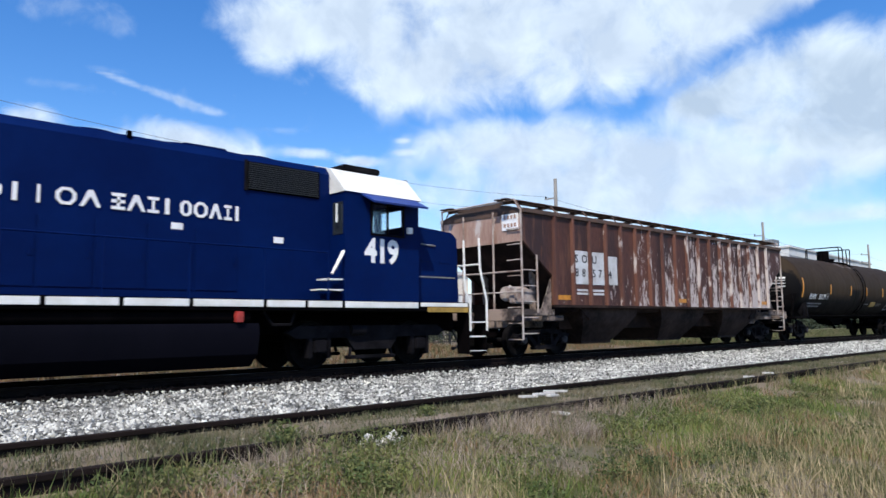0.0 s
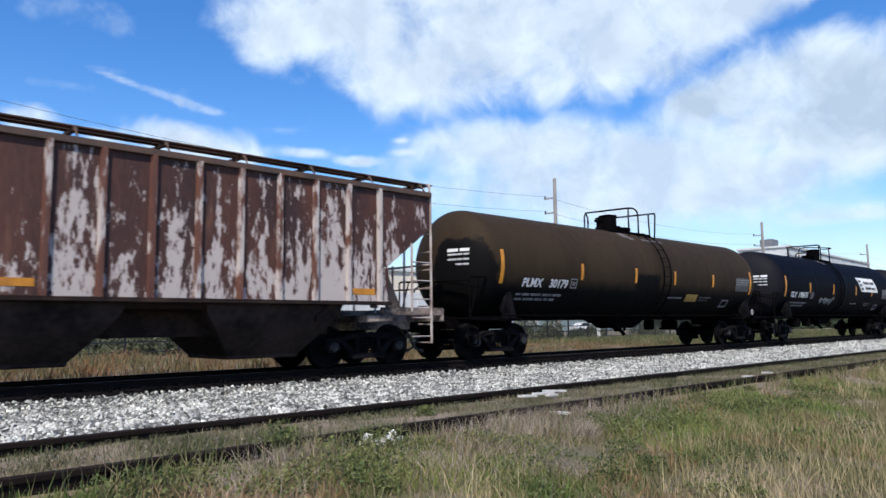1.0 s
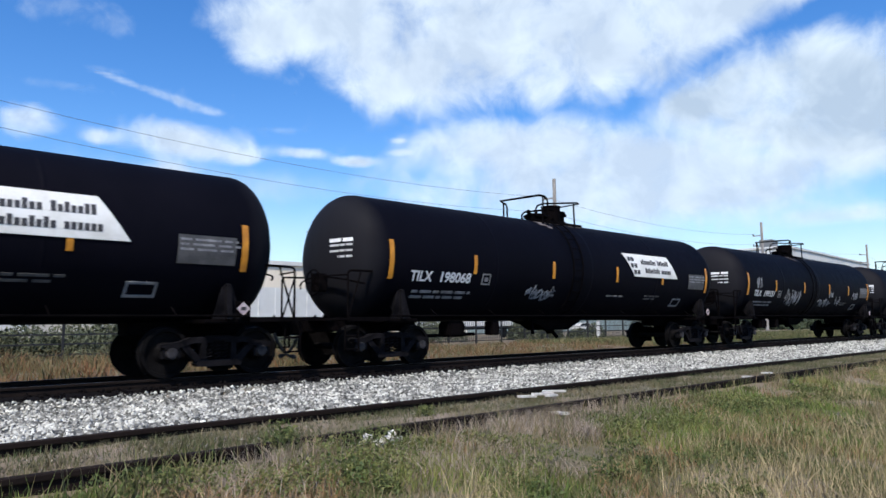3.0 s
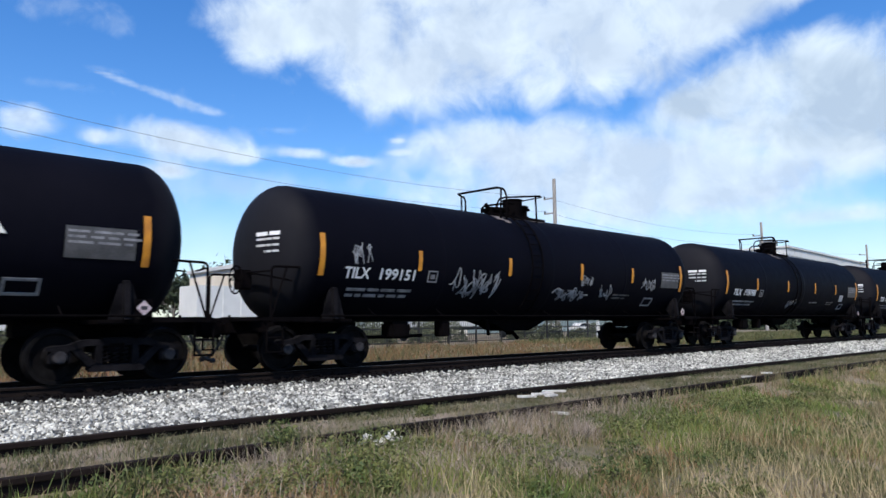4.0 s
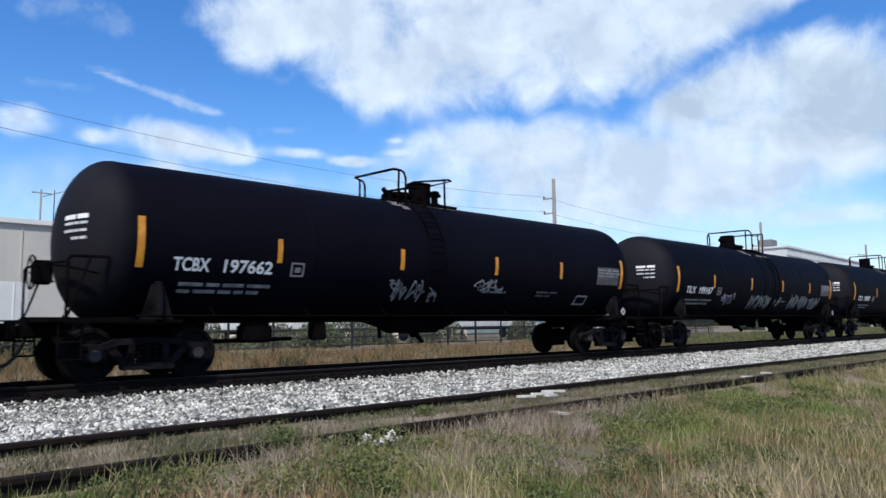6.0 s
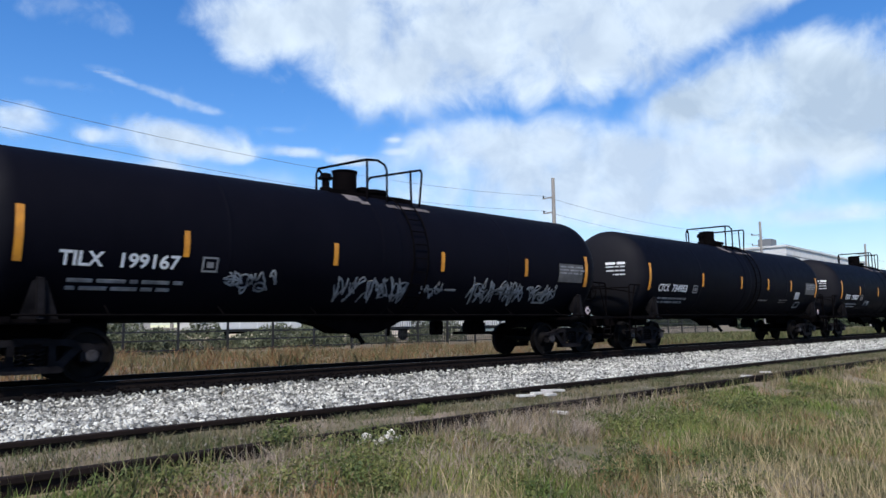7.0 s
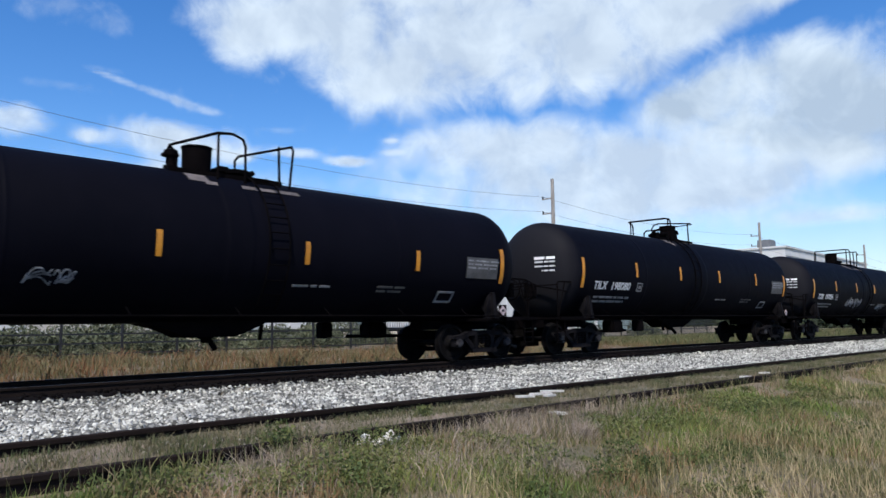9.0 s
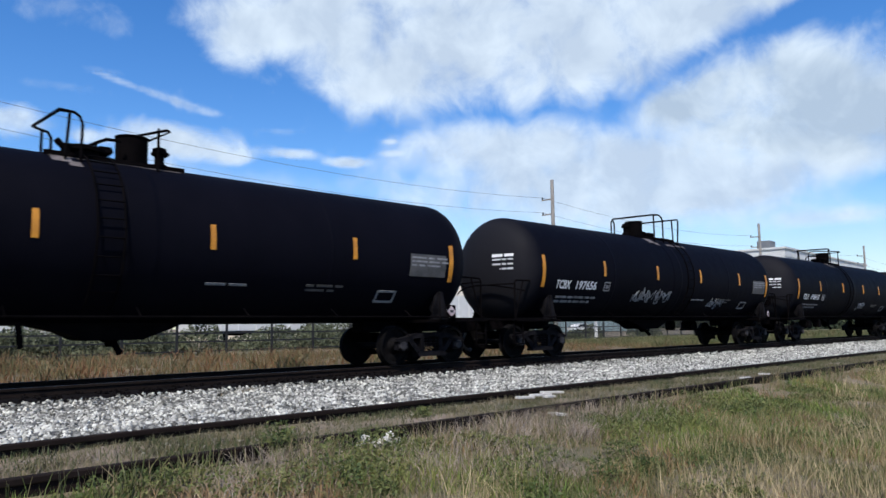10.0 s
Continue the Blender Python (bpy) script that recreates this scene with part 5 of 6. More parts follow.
POLE_Y, POLE_H = 28.0, 15.2
for px in (-40, 7, 54, 101, 147, 193):
    utility_pole(px, POLE_Y, POLE_H, (POLE_H - 1.85, POLE_H - 3.3))


def wires():
    """Two overhead wires that sag from pole to pole."""
    for z in (POLE_H - 1.6, POLE_H - 3.05):
        s = Shape()
        for px in (-40, 7, 54, 101, 147):
            pts = [(px + 47 * i / 10, POLE_Y + 1.2, level(POLE_Y) + z - 0.95 * (1 - (2 * i / 10 - 1) ** 2)) for i in range(11)]
            s.tube(pts, 0.013, 5)
        tagged(part("overhead_wire", s, "wire"), "dark overhead wire sagging between the utility poles", "wire", "overhead wires")


wires()


def warehouse(name, label, x0, x1, y0, y1, high, material, bands=(), turn=0.0, bays=6.0):
    """A flat-roofed hall with a coping, wall joints and a dark band under the eave."""
    w = thing(name, label, "warehouse", m=pose(x0, y0, level(y0), 0, 0, turn))
    lx, ly = x1 - x0, y1 - y0
    part("wall", Shape().box(0, lx, 0, ly, 0, high), material, w)
    part("coping", Shape().box(-0.25, lx + 0.25, -0.25, ly + 0.25, high - 0.05, high + 0.35, 0.03), "pale", w, "pale roof coping")
    n = max(2, int(lx / bays))
    for i in range(1, n):
        part("wall_joint", Shape().box(lx * i / n - 0.06, lx * i / n + 0.06, -0.06, 0.0, 0, high - 0.1), material, w)
    for z0, z1 in bands:
        part("band", Shape().box(0.1, lx - 0.1, -0.05, 0.0, z0, z1), "shadow", w, "dark band of openings")
    return w


warehouse("warehouse", "long grey-beige warehouse with a flat roof", -35, 22.5, 45, 75, 9.1, "beige", bays=9)
def roof_aerial(x, y, z):
    """A thin aerial mast with cross rods on the warehouse's roof."""
    a = thing("roof_aerial", "thin grey aerial mast on the warehouse roof", "aerial", m=pose(x, y, z))
    part("mast", Shape().rod((0, 0, 0), (0, 0, 2.5), 0.04, 8, 0.03), "frame", a)
    part("boom", Shape().rod((-0.8, 0, 1.9), (0.5, 0, 2.4), 0.025, 6), "frame", a)
    for k in range(4):
        part("cross_rod", Shape().rod((-0.6 + 0.35 * k, -0.35, 1.98 + 0.135 * k), (-0.6 + 0.35 * k, 0.35, 1.98 + 0.135 * k), 0.015, 6), "frame", a)


roof_aerial(15.1, 45.6, level(45) + 9.45)
wall_lamp = thing("wall_lamp", "grey floodlight on the warehouse wall", "lamp", m=pose(21.13, 45, 7.2))
part("bracket", Shape().tube([(0, 0, -0.2), (0, -0.35, 0), (0, -0.55, 0.08)], 0.035), "frame", wall_lamp)
part("lamp_head", Shape().box(-0.22, 0.22, -0.85, -0.5, 0.02, 0.2, 0.04), "frame", wall_lamp)
mill = warehouse("warehouse", "tall white metal-clad plant building with thin dark wall lines", 141.4, 205, 40, 49.5, 15.4, "pale", ((13.7, 13.85), (12.5, 12.65), (11.3, 11.45), (7.5, 8.5)), 3.8, 4.0)
part("roof_cabin", Shape().box(1.0, 4.2, 3, 5.5, 15.4, 17.3, 0.05), "shadow", mill, "grey roof cabin")
hall = warehouse("warehouse", "low cream hall with a plain flat roof", 33, 60, 46, 62, 7.2, "cream", bays=7)
part("hall_door", Shape().box(1.5, 3.6, -0.08, 0.02, 0, 2.6), "shadow", hall)
warehouse("warehouse", "long low grey-green shed behind the fence", 78, 128, 62, 80, 3.6, "teal", bays=5)


def box_trailer(x, y, turn):
    """A white box trailer: ribbed body, rear doors, wheels and landing legs."""
    t = thing("box_trailer", "white box trailer parked behind the fence", "trailer", "parked trailers", pose(x, y, level(y), 0, 0, turn))
    part("body", Shape().box(-6.5, 6.5, -1.25, 1.25, 1.15, 4.05, 0.05), "pale", t, "white ribbed body")
    for i in range(10):
        part("rib", Shape().box(-6.0 + i * 1.3, -5.92 + i * 1.3, -1.28, -1.24, 1.2, 4.0), "white", t)
    part("chassis", Shape().box(-6.3, 6.3, -0.5, 0.5, 0.85, 1.15, 0.02), "dark", t)
    for wx in (3.6, 4.9):
        for wy in (-1.05, 1.05):
            part("wheel", Shape().lathe([(-0.14, 0.2), (-0.14, 0.46), (-0.1, 0.5), (0.1, 0.5), (0.14, 0.46), (0.14, 0.2)], 20, "y", (wx, wy, 0.5)), "rubber", t)
    for wy in (-0.8, 0.8):
        part("landing_leg", Shape().box(-4.2, -4.0, wy - 0.1, wy + 0.1, 0, 1.0), "dark", t)
    return t


for tx, ty, tr in ((26, 31.5, 2), (36.5, 33, 0), (50.5, 34, 0), (4, 33, 2)):
    box_trailer(tx, ty, tr)


def parked_car(x, y, turn, paint):
    """A saloon car with cabin, windows and wheels."""
    c = thing("parked_car", "small white car parked on the far grass", "car", "parked cars", pose(x, y, level(y), 0, 0, turn))
    prof = [(-2.2, 0.35), (-2.25, 0.75), (-1.5, 0.9), (-0.9, 1.38), (0.7, 1.42), (1.5, 0.95), (2.2, 0.9), (2.25, 0.4)]
    part("body", Shape().prism(prof, -0.85, 0.85), paint, c)
    for y0 in (-0.865, 0.845):
        part("side_window", Shape().prism([(-1.25, 0.95), (-0.85, 1.3), (0.62, 1.34), (1.2, 0.98)], y0, y0 + 0.02), "glass", c)
    for wx in (-1.4, 1.4):
        for wy in (-0.8, 0.8):
            part("wheel", Shape().lathe([(-0.1, 0.18), (-0.1, 0.32), (0.1, 0.32), (0.1, 0.18)], 18, "y", (wx, wy, 0.32)), "rubber", c)


parked_car(89, 56, 20, "white")
parked_car(98, 57, -10, "white")
tagged(part("white_post", Shape().box(-0.12, 0.12, -0.12, 0.12, 0, 1.9, 0.02).box(-0.16, 0.16, -0.16, 0.16, 1.9, 1.98, 0.02), "white", m=pose(54.07, 23.6, -0.42)), "square white-painted post standing in the grass", "post")


def fence():
    """A black iron fence: posts, three rails and slim pickets."""
    f = thing("iron_fence", "black iron picket fence along the far grass", "fence", m=pose(0, 20, level(20)))
    picket = Shape().box(-0.012, 0.012, -0.012, 0.012, 0.06, 1.82).mesh("picket", M["iron"])
    post = Shape().box(-0.05, 0.05, -0.05, 0.05, 0, 1.9, 0.008).box(-0.065, 0.065, -0.065, 0.065, 1.9, 1.95, 0.008).mesh("post", M["iron"])
    for z in (0.25, 0.71, 1.12, 1.72):
        part("fence_rail", Shape().box(-6, 70, -0.025, 0.025, z - 0.035, z + 0.035), "iron", f)
    for i in range(30):
        part("post", post, "iron", f, m=pose(-6.15 + i * 2.55, 0, 0))
    for i in range(240):
        part("picket", picket, "iron", f, m=pose(24.6 + i * 0.185, 0, 0))


fence()


def far_tree(x, y, high, seed):
    """A broad tree far off: trunk, limbs and a ragged crown of many leaf clumps."""
    rnd = random.Random(seed)
    t = thing("tree", "dark green broadleaf tree far behind the fence", "tree", "far trees", pose(x, y, level(y)))
    tr = Shape().rod((0, 0, 0), (0.1, 0, high * 0.45), 0.3, 8, 0.2)
    tips = []
    for i in range(6):
        a, r = i * 1.05 + rnd.uniform(-.3, .3), rnd.uniform(0.2, 0.35) * high
        p = (r * math.cos(a), r * math.sin(a), high * rnd.uniform(0.6, 0.85))
        tr.rod((0.1, 0, high * rnd.uniform(0.3, 0.45)), p, 0.13, 6, 0.04)
        tips.append(p)
    part("trunk", tr, "wood", t)
    rng = np.random.default_rng(seed)
    n = 1500
    c = np.array([tips[i % 6] for i in range(n)]) + rng.normal(0, 0.1 * high, (n, 3))
    v = c[:, None, :] + rng.normal(0, 0.3, (n, 3, 3))
    cr = bulk("crown", v.reshape(-1, 3), np.arange(3 * n).reshape(-1, 3), M["green"])
    cr.parent = t


for i, (tx, ty, th) in enumerate(((39.5, 82, 8.4), (48, 92, 10), (55, 95, 11.5), (63, 92, 10), (72, 96, 9), (36, 100, 9), (90, 110, 10), (120, 118, 11), (150, 125, 10), (185, 120, 12), (225, 130, 12), (270, 125, 13), (-5, 105, 10))):
    far_tree(tx, ty, th, 40 + i)


def clumps(name, label, spots, seed, leaf):
    """Bushes or a far hedge: many small leaf clumps heaped over the ground."""
    rng = np.random.default_rng(seed)
    out = []
    for x, y, wide, high in spots:
        n = int(620 * wide * (2.5 if leaf < 0.1 else 1))
        a, r = rng.random(n) * math.tau, np.sqrt(rng.random(n)) * wide
        z = high * (1 - (r / wide) ** 2) ** 0.6 * rng.random(n) ** 0.6 * (0.75 + 0.5 * rng.random())
        c = np.stack([x + r * np.cos(a), y + r * np.sin(a), level(y) + z], -1)
        out.append((c[:, None, :] + rng.normal(0, leaf, (n, 3, 3))).reshape(-1, 3))
    v = np.concatenate(out)
    tagged(bulk(name, v, np.arange(len(v)).reshape(-1, 3), M["shrub" if leaf < 0.1 else "green"]), label, "bushes", kind="stuff")


spots = random.Random(12)
clumps("shrubs", "scrubby grey-green bushes behind the fence", [(spots.uniform(-4, 70), spots.uniform(23.5, 28), spots.uniform(0.8, 2.0), spots.uniform(0.8, 2.2)) for _ in range(34)] + [(10.6, 24.5, 1.5, 2.3), (12.4, 24, 1.3, 2.2), (13.6, 25, 1.2, 2.0), (6, 23, 1.6, 1.5), (8.4, 23.5, 1.4, 1.4)] + [(1.5 + 1.25 * i, spots.uniform(21.5, 24), spots.uniform(1.0, 1.5), spots.uniform(0.9, 1.7)) for i in range(13)], 51, 0.06)
clumps("far_hedge", "dark green scrub along the horizon", [(60 + 6.5 * i, 88 + spots.uniform(-6, 6), spots.uniform(4, 6), spots.uniform(2.5, 5.5)) for i in range(60)] + [(112 + 6 * i, 32 + spots.uniform(-2, 2), spots.uniform(3, 4.5), spots.uniform(2.2, 3.6)) for i in range(16)], 52, 0.3)


def lamp_mast(x, y, high, arm):
    """A slim pole far off with a short crossarm."""
    p = thing("lamp_mast", "slim dark pole far behind the warehouse", "pole", "far poles", pose(x, y, level(y)))
    part("mast", Shape().rod((0, 0, 0), (0, 0, high), 0.16, 10, 0.1), "wood", p)
    part("crossarm", Shape().box(-arm, arm, -0.06, 0.06, high - 0.5, high - 0.35, 0.01), "wood", p)


lamp_mast(47.1, 60, 13.2, 0.5)
lamp_mast(22.4, 80, 18.0, 1.0)


# ---- grass and weeds ----
BOARDS = [(7.02, -7.78, -4, 0.3), (7.42, -7.71, 2, 0.42), (7.84, -7.57, -5, 0.42), (7.3, -7.95, 12, 0.25), (6.2, -8.92, 70, 0.3), (12.0, -8.4, 5, 0.4), (13.0, -8.3, 0, 0.35)]
TUFTS = [(3.75, -8.98, 0.2, 0.26), (3.5, -9.35, 0.16, 0.3), (2.1, -9.15, 0.14, 0.35), (1.9, -8.95, 0.12, 0.3), (7.9, -9.15, 0.14, 0.4), (8.9, -9.1, 0.16, 0.45), (4.77, -10.48, 0.2, 0.14), (2.95, -8.8, 0.24, 0.1), (3.09, -9.25, 0.26, 0.3), (3.3, -9.5, 0.18, 0.3), (8.57, -9.38, 0.12, 0.4), (7.1, -9.4, 0.12, 0.4), (9.5, -9.6, 0.14, 0.5)]
WITHERED = [(5.85, -9.5, 0.09, 420), (2.99, -8.95, 0.22, 700), (5.7, -9.0, 0.4, 1300), (4.7, -9.2, 0.4, 1100), (6.6, -9.1, 0.4, 900), (3.7, -9.4, 0.3, 400), (2.6, -9.3, 0.3, 500), (7.6, -9.0, 0.5, 600), (4.4, -10.0, 0.4, 500)]

def blade_paint(name, a, b, c, split=0.5):
    """Blades that run from one colour to another by patches and from blade to blade."""
    m = bpy.data.materials.new(name)
    m.use_nodes = True
    nt, p = m.node_tree, m.node_tree.nodes["Principled BSDF"]
    n, l = nt.nodes.new, nt.links.new
    tc, nz, geo, add, rp = n("ShaderNodeTexCoord"), n("ShaderNodeTexNoise"), n("ShaderNodeNewGeometry"), n("ShaderNodeMath"), n("ShaderNodeValToRGB")
    nz.inputs["Scale"].default_value, nz.inputs["Detail"].default_value = 0.9, 4
    l(tc.outputs["Object"], nz.inputs["Vector"])
    add.operation = "MULTIPLY_ADD"
    add.inputs[1].default_value = 0.4
    l(geo.outputs["Random Per Island"], add.inputs[0])
    l(nz.outputs["Fac"], add.inputs[2])
    rp.color_ramp.elements[0].position, rp.color_ramp.elements[1].position = split, split + 0.4
    rp.color_ramp.elements[0].color, rp.color_ramp.elements[1].color = (*a, 1), (*c, 1)
    e = rp.color_ramp.elements.new(split + 0.18)
    e.color = (*b, 1)
    l(add.outputs[0], rp.inputs["Fac"])
    l(rp.outputs["Color"], p.inputs["Base Color"])
    p.inputs["Roughness"].default_value, p.inputs["Specular IOR Level"].default_value = 0.65, 0.2
    p.inputs["Subsurface Weight"].default_value = 0.0
    return m


TURF = blade_paint("turf_blades", (0.062, 0.088, 0.025), (0.115, 0.115, 0.045), (0.22, 0.165, 0.105), 0.48)
STRAW = blade_paint("straw_blades", (0.115, 0.115, 0.045), (0.22, 0.18, 0.09), (0.4, 0.32, 0.19), 0.45)
BROWN = blade_paint("rank_weed_blades", (0.07, 0.08, 0.034), (0.16, 0.125, 0.062), (0.165, 0.075, 0.037), 0.51)
SIDING_BLADES = blade_paint("siding_weed_blades", (0.058, 0.074, 0.028), (0.11, 0.1, 0.055), (0.19, 0.155, 0.1), 0.54)
GREENS = blade_paint("weed_leaves", (0.04, 0.062, 0.02), (0.075, 0.098, 0.03), (0.14, 0.14, 0.05), 0.46)


def blades(name, x, y, h, w, lean, material, seed, lift=-0.02):
    """Grass: each blade is a bent, tapered strip of five points."""
    rng = np.random.default_rng(seed)
    n = len(x)
    z = np.interp(y, [p[0] for p in PROFILE], [p[1] for p in PROFILE]) + lift
    a = rng.random(n) * math.tau
    b = rng.random(n) * math.tau
    dx, dy = np.cos(a) * w, np.sin(a) * w
    k = lean * h * rng.random(n)
    ox, oy = np.cos(b) * k, np.sin(b) * k
    v = np.zeros((n, 5, 3))
    v[:, 0] = np.stack([x - dx, y - dy, z], -1)
    v[:, 1] = np.stack([x + dx, y + dy, z], -1)
    v[:, 2] = np.stack([x - dx * .7 + ox * .4, y - dy * .7 + oy * .4, z + h * .55], -1)
    v[:, 3] = np.stack([x + dx * .7 + ox * .4, y + dy * .7 + oy * .4, z + h * .55], -1)
    v[:, 4] = np.stack([x + ox, y + oy, z + h], -1)
    f = np.array([(0, 1, 3), (0, 3, 2), (2, 3, 4)])[None] + 5 * np.arange(n)[:, None, None]
    return bulk(name, v.reshape(-1, 3), f.reshape(-1, 3), material)


def patch(x, y, size, seed):
    """A slow random field between 0 and 1 over the ground."""
    return np.array([0.5 + 0.5 * noise.noise(Vector((p / size, q / size, seed))) for p, q in zip(x, y)])


def strewn(n, x0, x1, y0, y1, crowd, seed):
    rng = np.random.default_rng(seed)
    return x0 + (x1 - x0) * rng.random(n) ** crowd, y0 + (y1 - y0) * rng.random(n), rng


def foreground():
    x, y, rng = strewn(390000, 0.3, 48, -13.6, -8.95, 2.0, 11)
    d = patch(x, y, 0.8, 3.0)
    keep = rng.random(len(x)) < np.clip((d - 0.34) * 4.2, 0.12, 1)
    x, y, d = x[keep], y[keep], d[keep]
    far = 1 + np.clip(x - 8, 0, 40) / 18
    g = blades("turf", x, y, (0.025 + 0.085 * rng.random(len(x)) * (0.4 + d)) * far ** 0.3, (0.003 + 0.004 * rng.random(len(x))) * far, 1.0, TURF, 12)
    tagged(g, "short patchy green and straw-coloured turf", "grass", kind="stuff")
    x, y, rng = strewn(120000, 2.0, 46, -13.6, -9.0, 1.8, 13)
    edge = np.interp(x, [2, 5, 8, 12, 17], [-10.9, -10.8, -10.45, -10.0, -9.3])
    d = patch(x, y, 1.2, 8.0)
    keep = ((y < edge + (d - 0.5) * 2.6) & (rng.random(len(x)) < 0.75)) | (rng.random(len(x)) < 0.02)
    x, y = x[keep], y[keep]
    far = 1 + np.clip(x - 8, 0, 40) / 14
    g = blades("dry_grass", x, y, 0.07 + 0.2 * rng.random(len(x)) ** 1.8, (0.002 + 0.0024 * rng.random(len(x))) * far, 0.9, STRAW, 14)
    tagged(g, "tall dry straw-coloured grass", "grass", kind="stuff")
    x, y, rng = strewn(95000, -2, 45, -8.65, -7.28, 1.7, 15)
    d = patch(x, y, 0.9, 5.0)
    keep = rng.random(len(x)) < np.clip((d - 0.25) * 3, 0.25, 1)
    x, y = x[keep], y[keep]
    far = 1 + np.clip(x - 8, 0, 40) / 14
    g = blades("siding_weeds", x, y, 0.02 + 0.085 * rng.random(len(x)), (0.003 + 0.003 * rng.random(len(x))) * far, 1.0, SIDING_BLADES, 16)
    tagged(g, "short olive and straw weeds between the siding rails", "weeds", kind="stuff")
    x, y, rng = strewn(9000, -1, 40, -9.2, -8.75, 1.8, 17)
    keep = rng.random(len(x)) < np.clip((patch(x, y, 0.7, 9.0) - 0.4) * 4, 0.05, 1)
    x, y = x[keep], y[keep]
    g = blades("rail_weeds", x, y, 0.08 + 0.2 * rng.random(len(x)), 0.003 + 0.004 * rng.random(len(x)), 0.8, TURF, 18)
    tagged(g, "weeds along the outer side of the siding rail", "weeds", kind="stuff")


def far_side():
    x, y, rng = strewn(130000, -4, 95, 2.3, 19, 1.4, 21)
    d = patch(x, y, 2.2, 4.0)
    keep = rng.random(len(x)) < np.clip((d - 0.3) * 3.0, 0.3, 1)
    x, y, d = x[keep], y[keep], d[keep]
    g = blades("far_weeds", x, y, (0.1 + 1.05 * rng.random(len(x)) ** 1.3 * np.clip(d - 0.22, 0, 1)) * np.clip(1.45 - x / 50, 0.35, 1.35), 0.006 + 0.012 * rng.random(len(x)), 1.2, BROWN, 22)
    tagged(g, "rank russet and olive weeds beyond the track", "weeds", kind="stuff")

    x, y, rng = strewn(60000, 38, 150, 2.2, 19.5, 1.2, 23)
    m = blade_paint("far_grass_blades", (0.06, 0.08, 0.028), (0.09, 0.1, 0.04), (0.15, 0.125, 0.065), 0.5)
    tagged(blades("far_grass", x, y, 0.12 + 0.3 * rng.random(len(x)), 0.02 + 0.03 * rng.random(len(x)), 1.0, m, 24), "rough green grass along the far side of the line", "grass", kind="stuff")


def outer_turf():
    """The same rough turf behind and beside the viewer."""
    rng = np.random.default_rng(61)
    x = np.concatenate([rng.uniform(-22, 48, 110000), rng.normal(1.5, 4.0, 230000)])
    y = np.concatenate([rng.uniform(-26, -8.95, 110000), rng.normal(-13.0, 3.0, 230000)])
    x, y = x[y < -8.95], y[y < -8.95]
    keep = ((x < 0.6) | (y < -13.4)) & (rng.random(len(x)) < np.clip((patch(x, y, 0.9, 3.0) - 0.3) * 4, 0.2, 1))
    x, y = x[keep], y[keep]
    tagged(blades("turf", x, y, 0.04 + 0.12 * rng.random(len(x)), 0.006 + 0.007 * rng.random(len(x)), 1.0, TURF, 62), "rough patchy green turf around the viewer", "grass", kind="stuff")


foreground()
outer_turf()
far_side()


def russet():
    """Low reddish seed heads in drifts through the turf."""
    x, y, rng = strewn(60000, 0.8, 30, -12.5, -9.0, 1.8, 31)
    d = patch(x, y, 1.0, 15.0)
    keep = d > 0.62
    x, y = x[keep], y[keep]
    m = blade_paint("russet_blades", (0.15, 0.1, 0.048), (0.21, 0.13, 0.064), (0.28, 0.18, 0.1), 0.45)
    tagged(blades("russet_grass", x, y, 0.05 + 0.1 * rng.random(len(x)), 0.003 + 0.003 * rng.random(len(x)), 0.9, m, 32), "drifts of low russet grass", "grass", kind="stuff")


russet()


def green_drifts():
    """Lush green grass along the siding and at the viewer's feet."""
    x, y, rng = strewn(120000, 0.5, 34, -11.6, -8.95, 1.5, 41)
    d = patch(x, y, 1.5, 21.0) + 0.25 * np.exp(-((y + 9.9) / 0.7) ** 2) * (x > 6) + 0.2 * (x < 4.5) * (y > -10.6)
    keep = (d > 0.62) & (rng.random(len(x)) < 0.85)
    x, y = x[keep], y[keep]
    far = 1 + np.clip(x - 8, 0, 40) / 18
    m = blade_paint("lush_blades", (0.075, 0.12, 0.026), (0.12, 0.16, 0.036), (0.19, 0.19, 0.06), 0.5)
    tagged(blades("green_grass", x, y, 0.04 + 0.1 * rng.random(len(x)), (0.003 + 0.0035 * rng.random(len(x))) * far, 1.0, m, 42), "lush green grass in drifts along the siding", "grass", kind="stuff")


def withered():
    """Pinkish grey withered stems in loose tufts."""
    rng = np.random.default_rng(51)
    xs, ys = [], []
    for cx, cy, r, n in WITHERED:
        xs.append(cx + rng.normal(0, r, n))
        ys.append(cy + rng.normal(0, r * 0.6, n))
    x, y = np.concatenate(xs), np.minimum(np.concatenate(ys), -8.85)
    m = blade_paint("withered_blades", (0.12, 0.092, 0.062), (0.2, 0.158, 0.12), (0.33, 0.275, 0.22), 0.45)
    tagged(blades("withered_grass", x, y, 0.06 + 0.16 * rng.random(len(x)), 0.0018 + 0.0018 * rng.random(len(x)), 1.3, m, 52), "tufts of withered pinkish grey grass", "grass", kind="stuff")


green_drifts()
withered()


WEEDS = []


def leafy_weed(x, y, high, wide, seed):
    """A low bushy weed: many small leaves round short stems."""
    rng = np.random.default_rng(seed)
    n = 620
    wide *= 1.35
    a, r, z = rng.random(n) * math.tau, wide * rng.random(n) ** 0.62, high * rng.random(n) ** 1.1
    c = np.stack([x + r * np.cos(a) * (1 - 0.4 * z / high), y + r * np.sin(a) * (1 - 0.4 * z / high), level(y) - 0.01 + z], -1)
    WEEDS.append((c[:, None, :] + rng.normal(0, 0.0098, (n, 3, 3))).reshape(-1, 3))


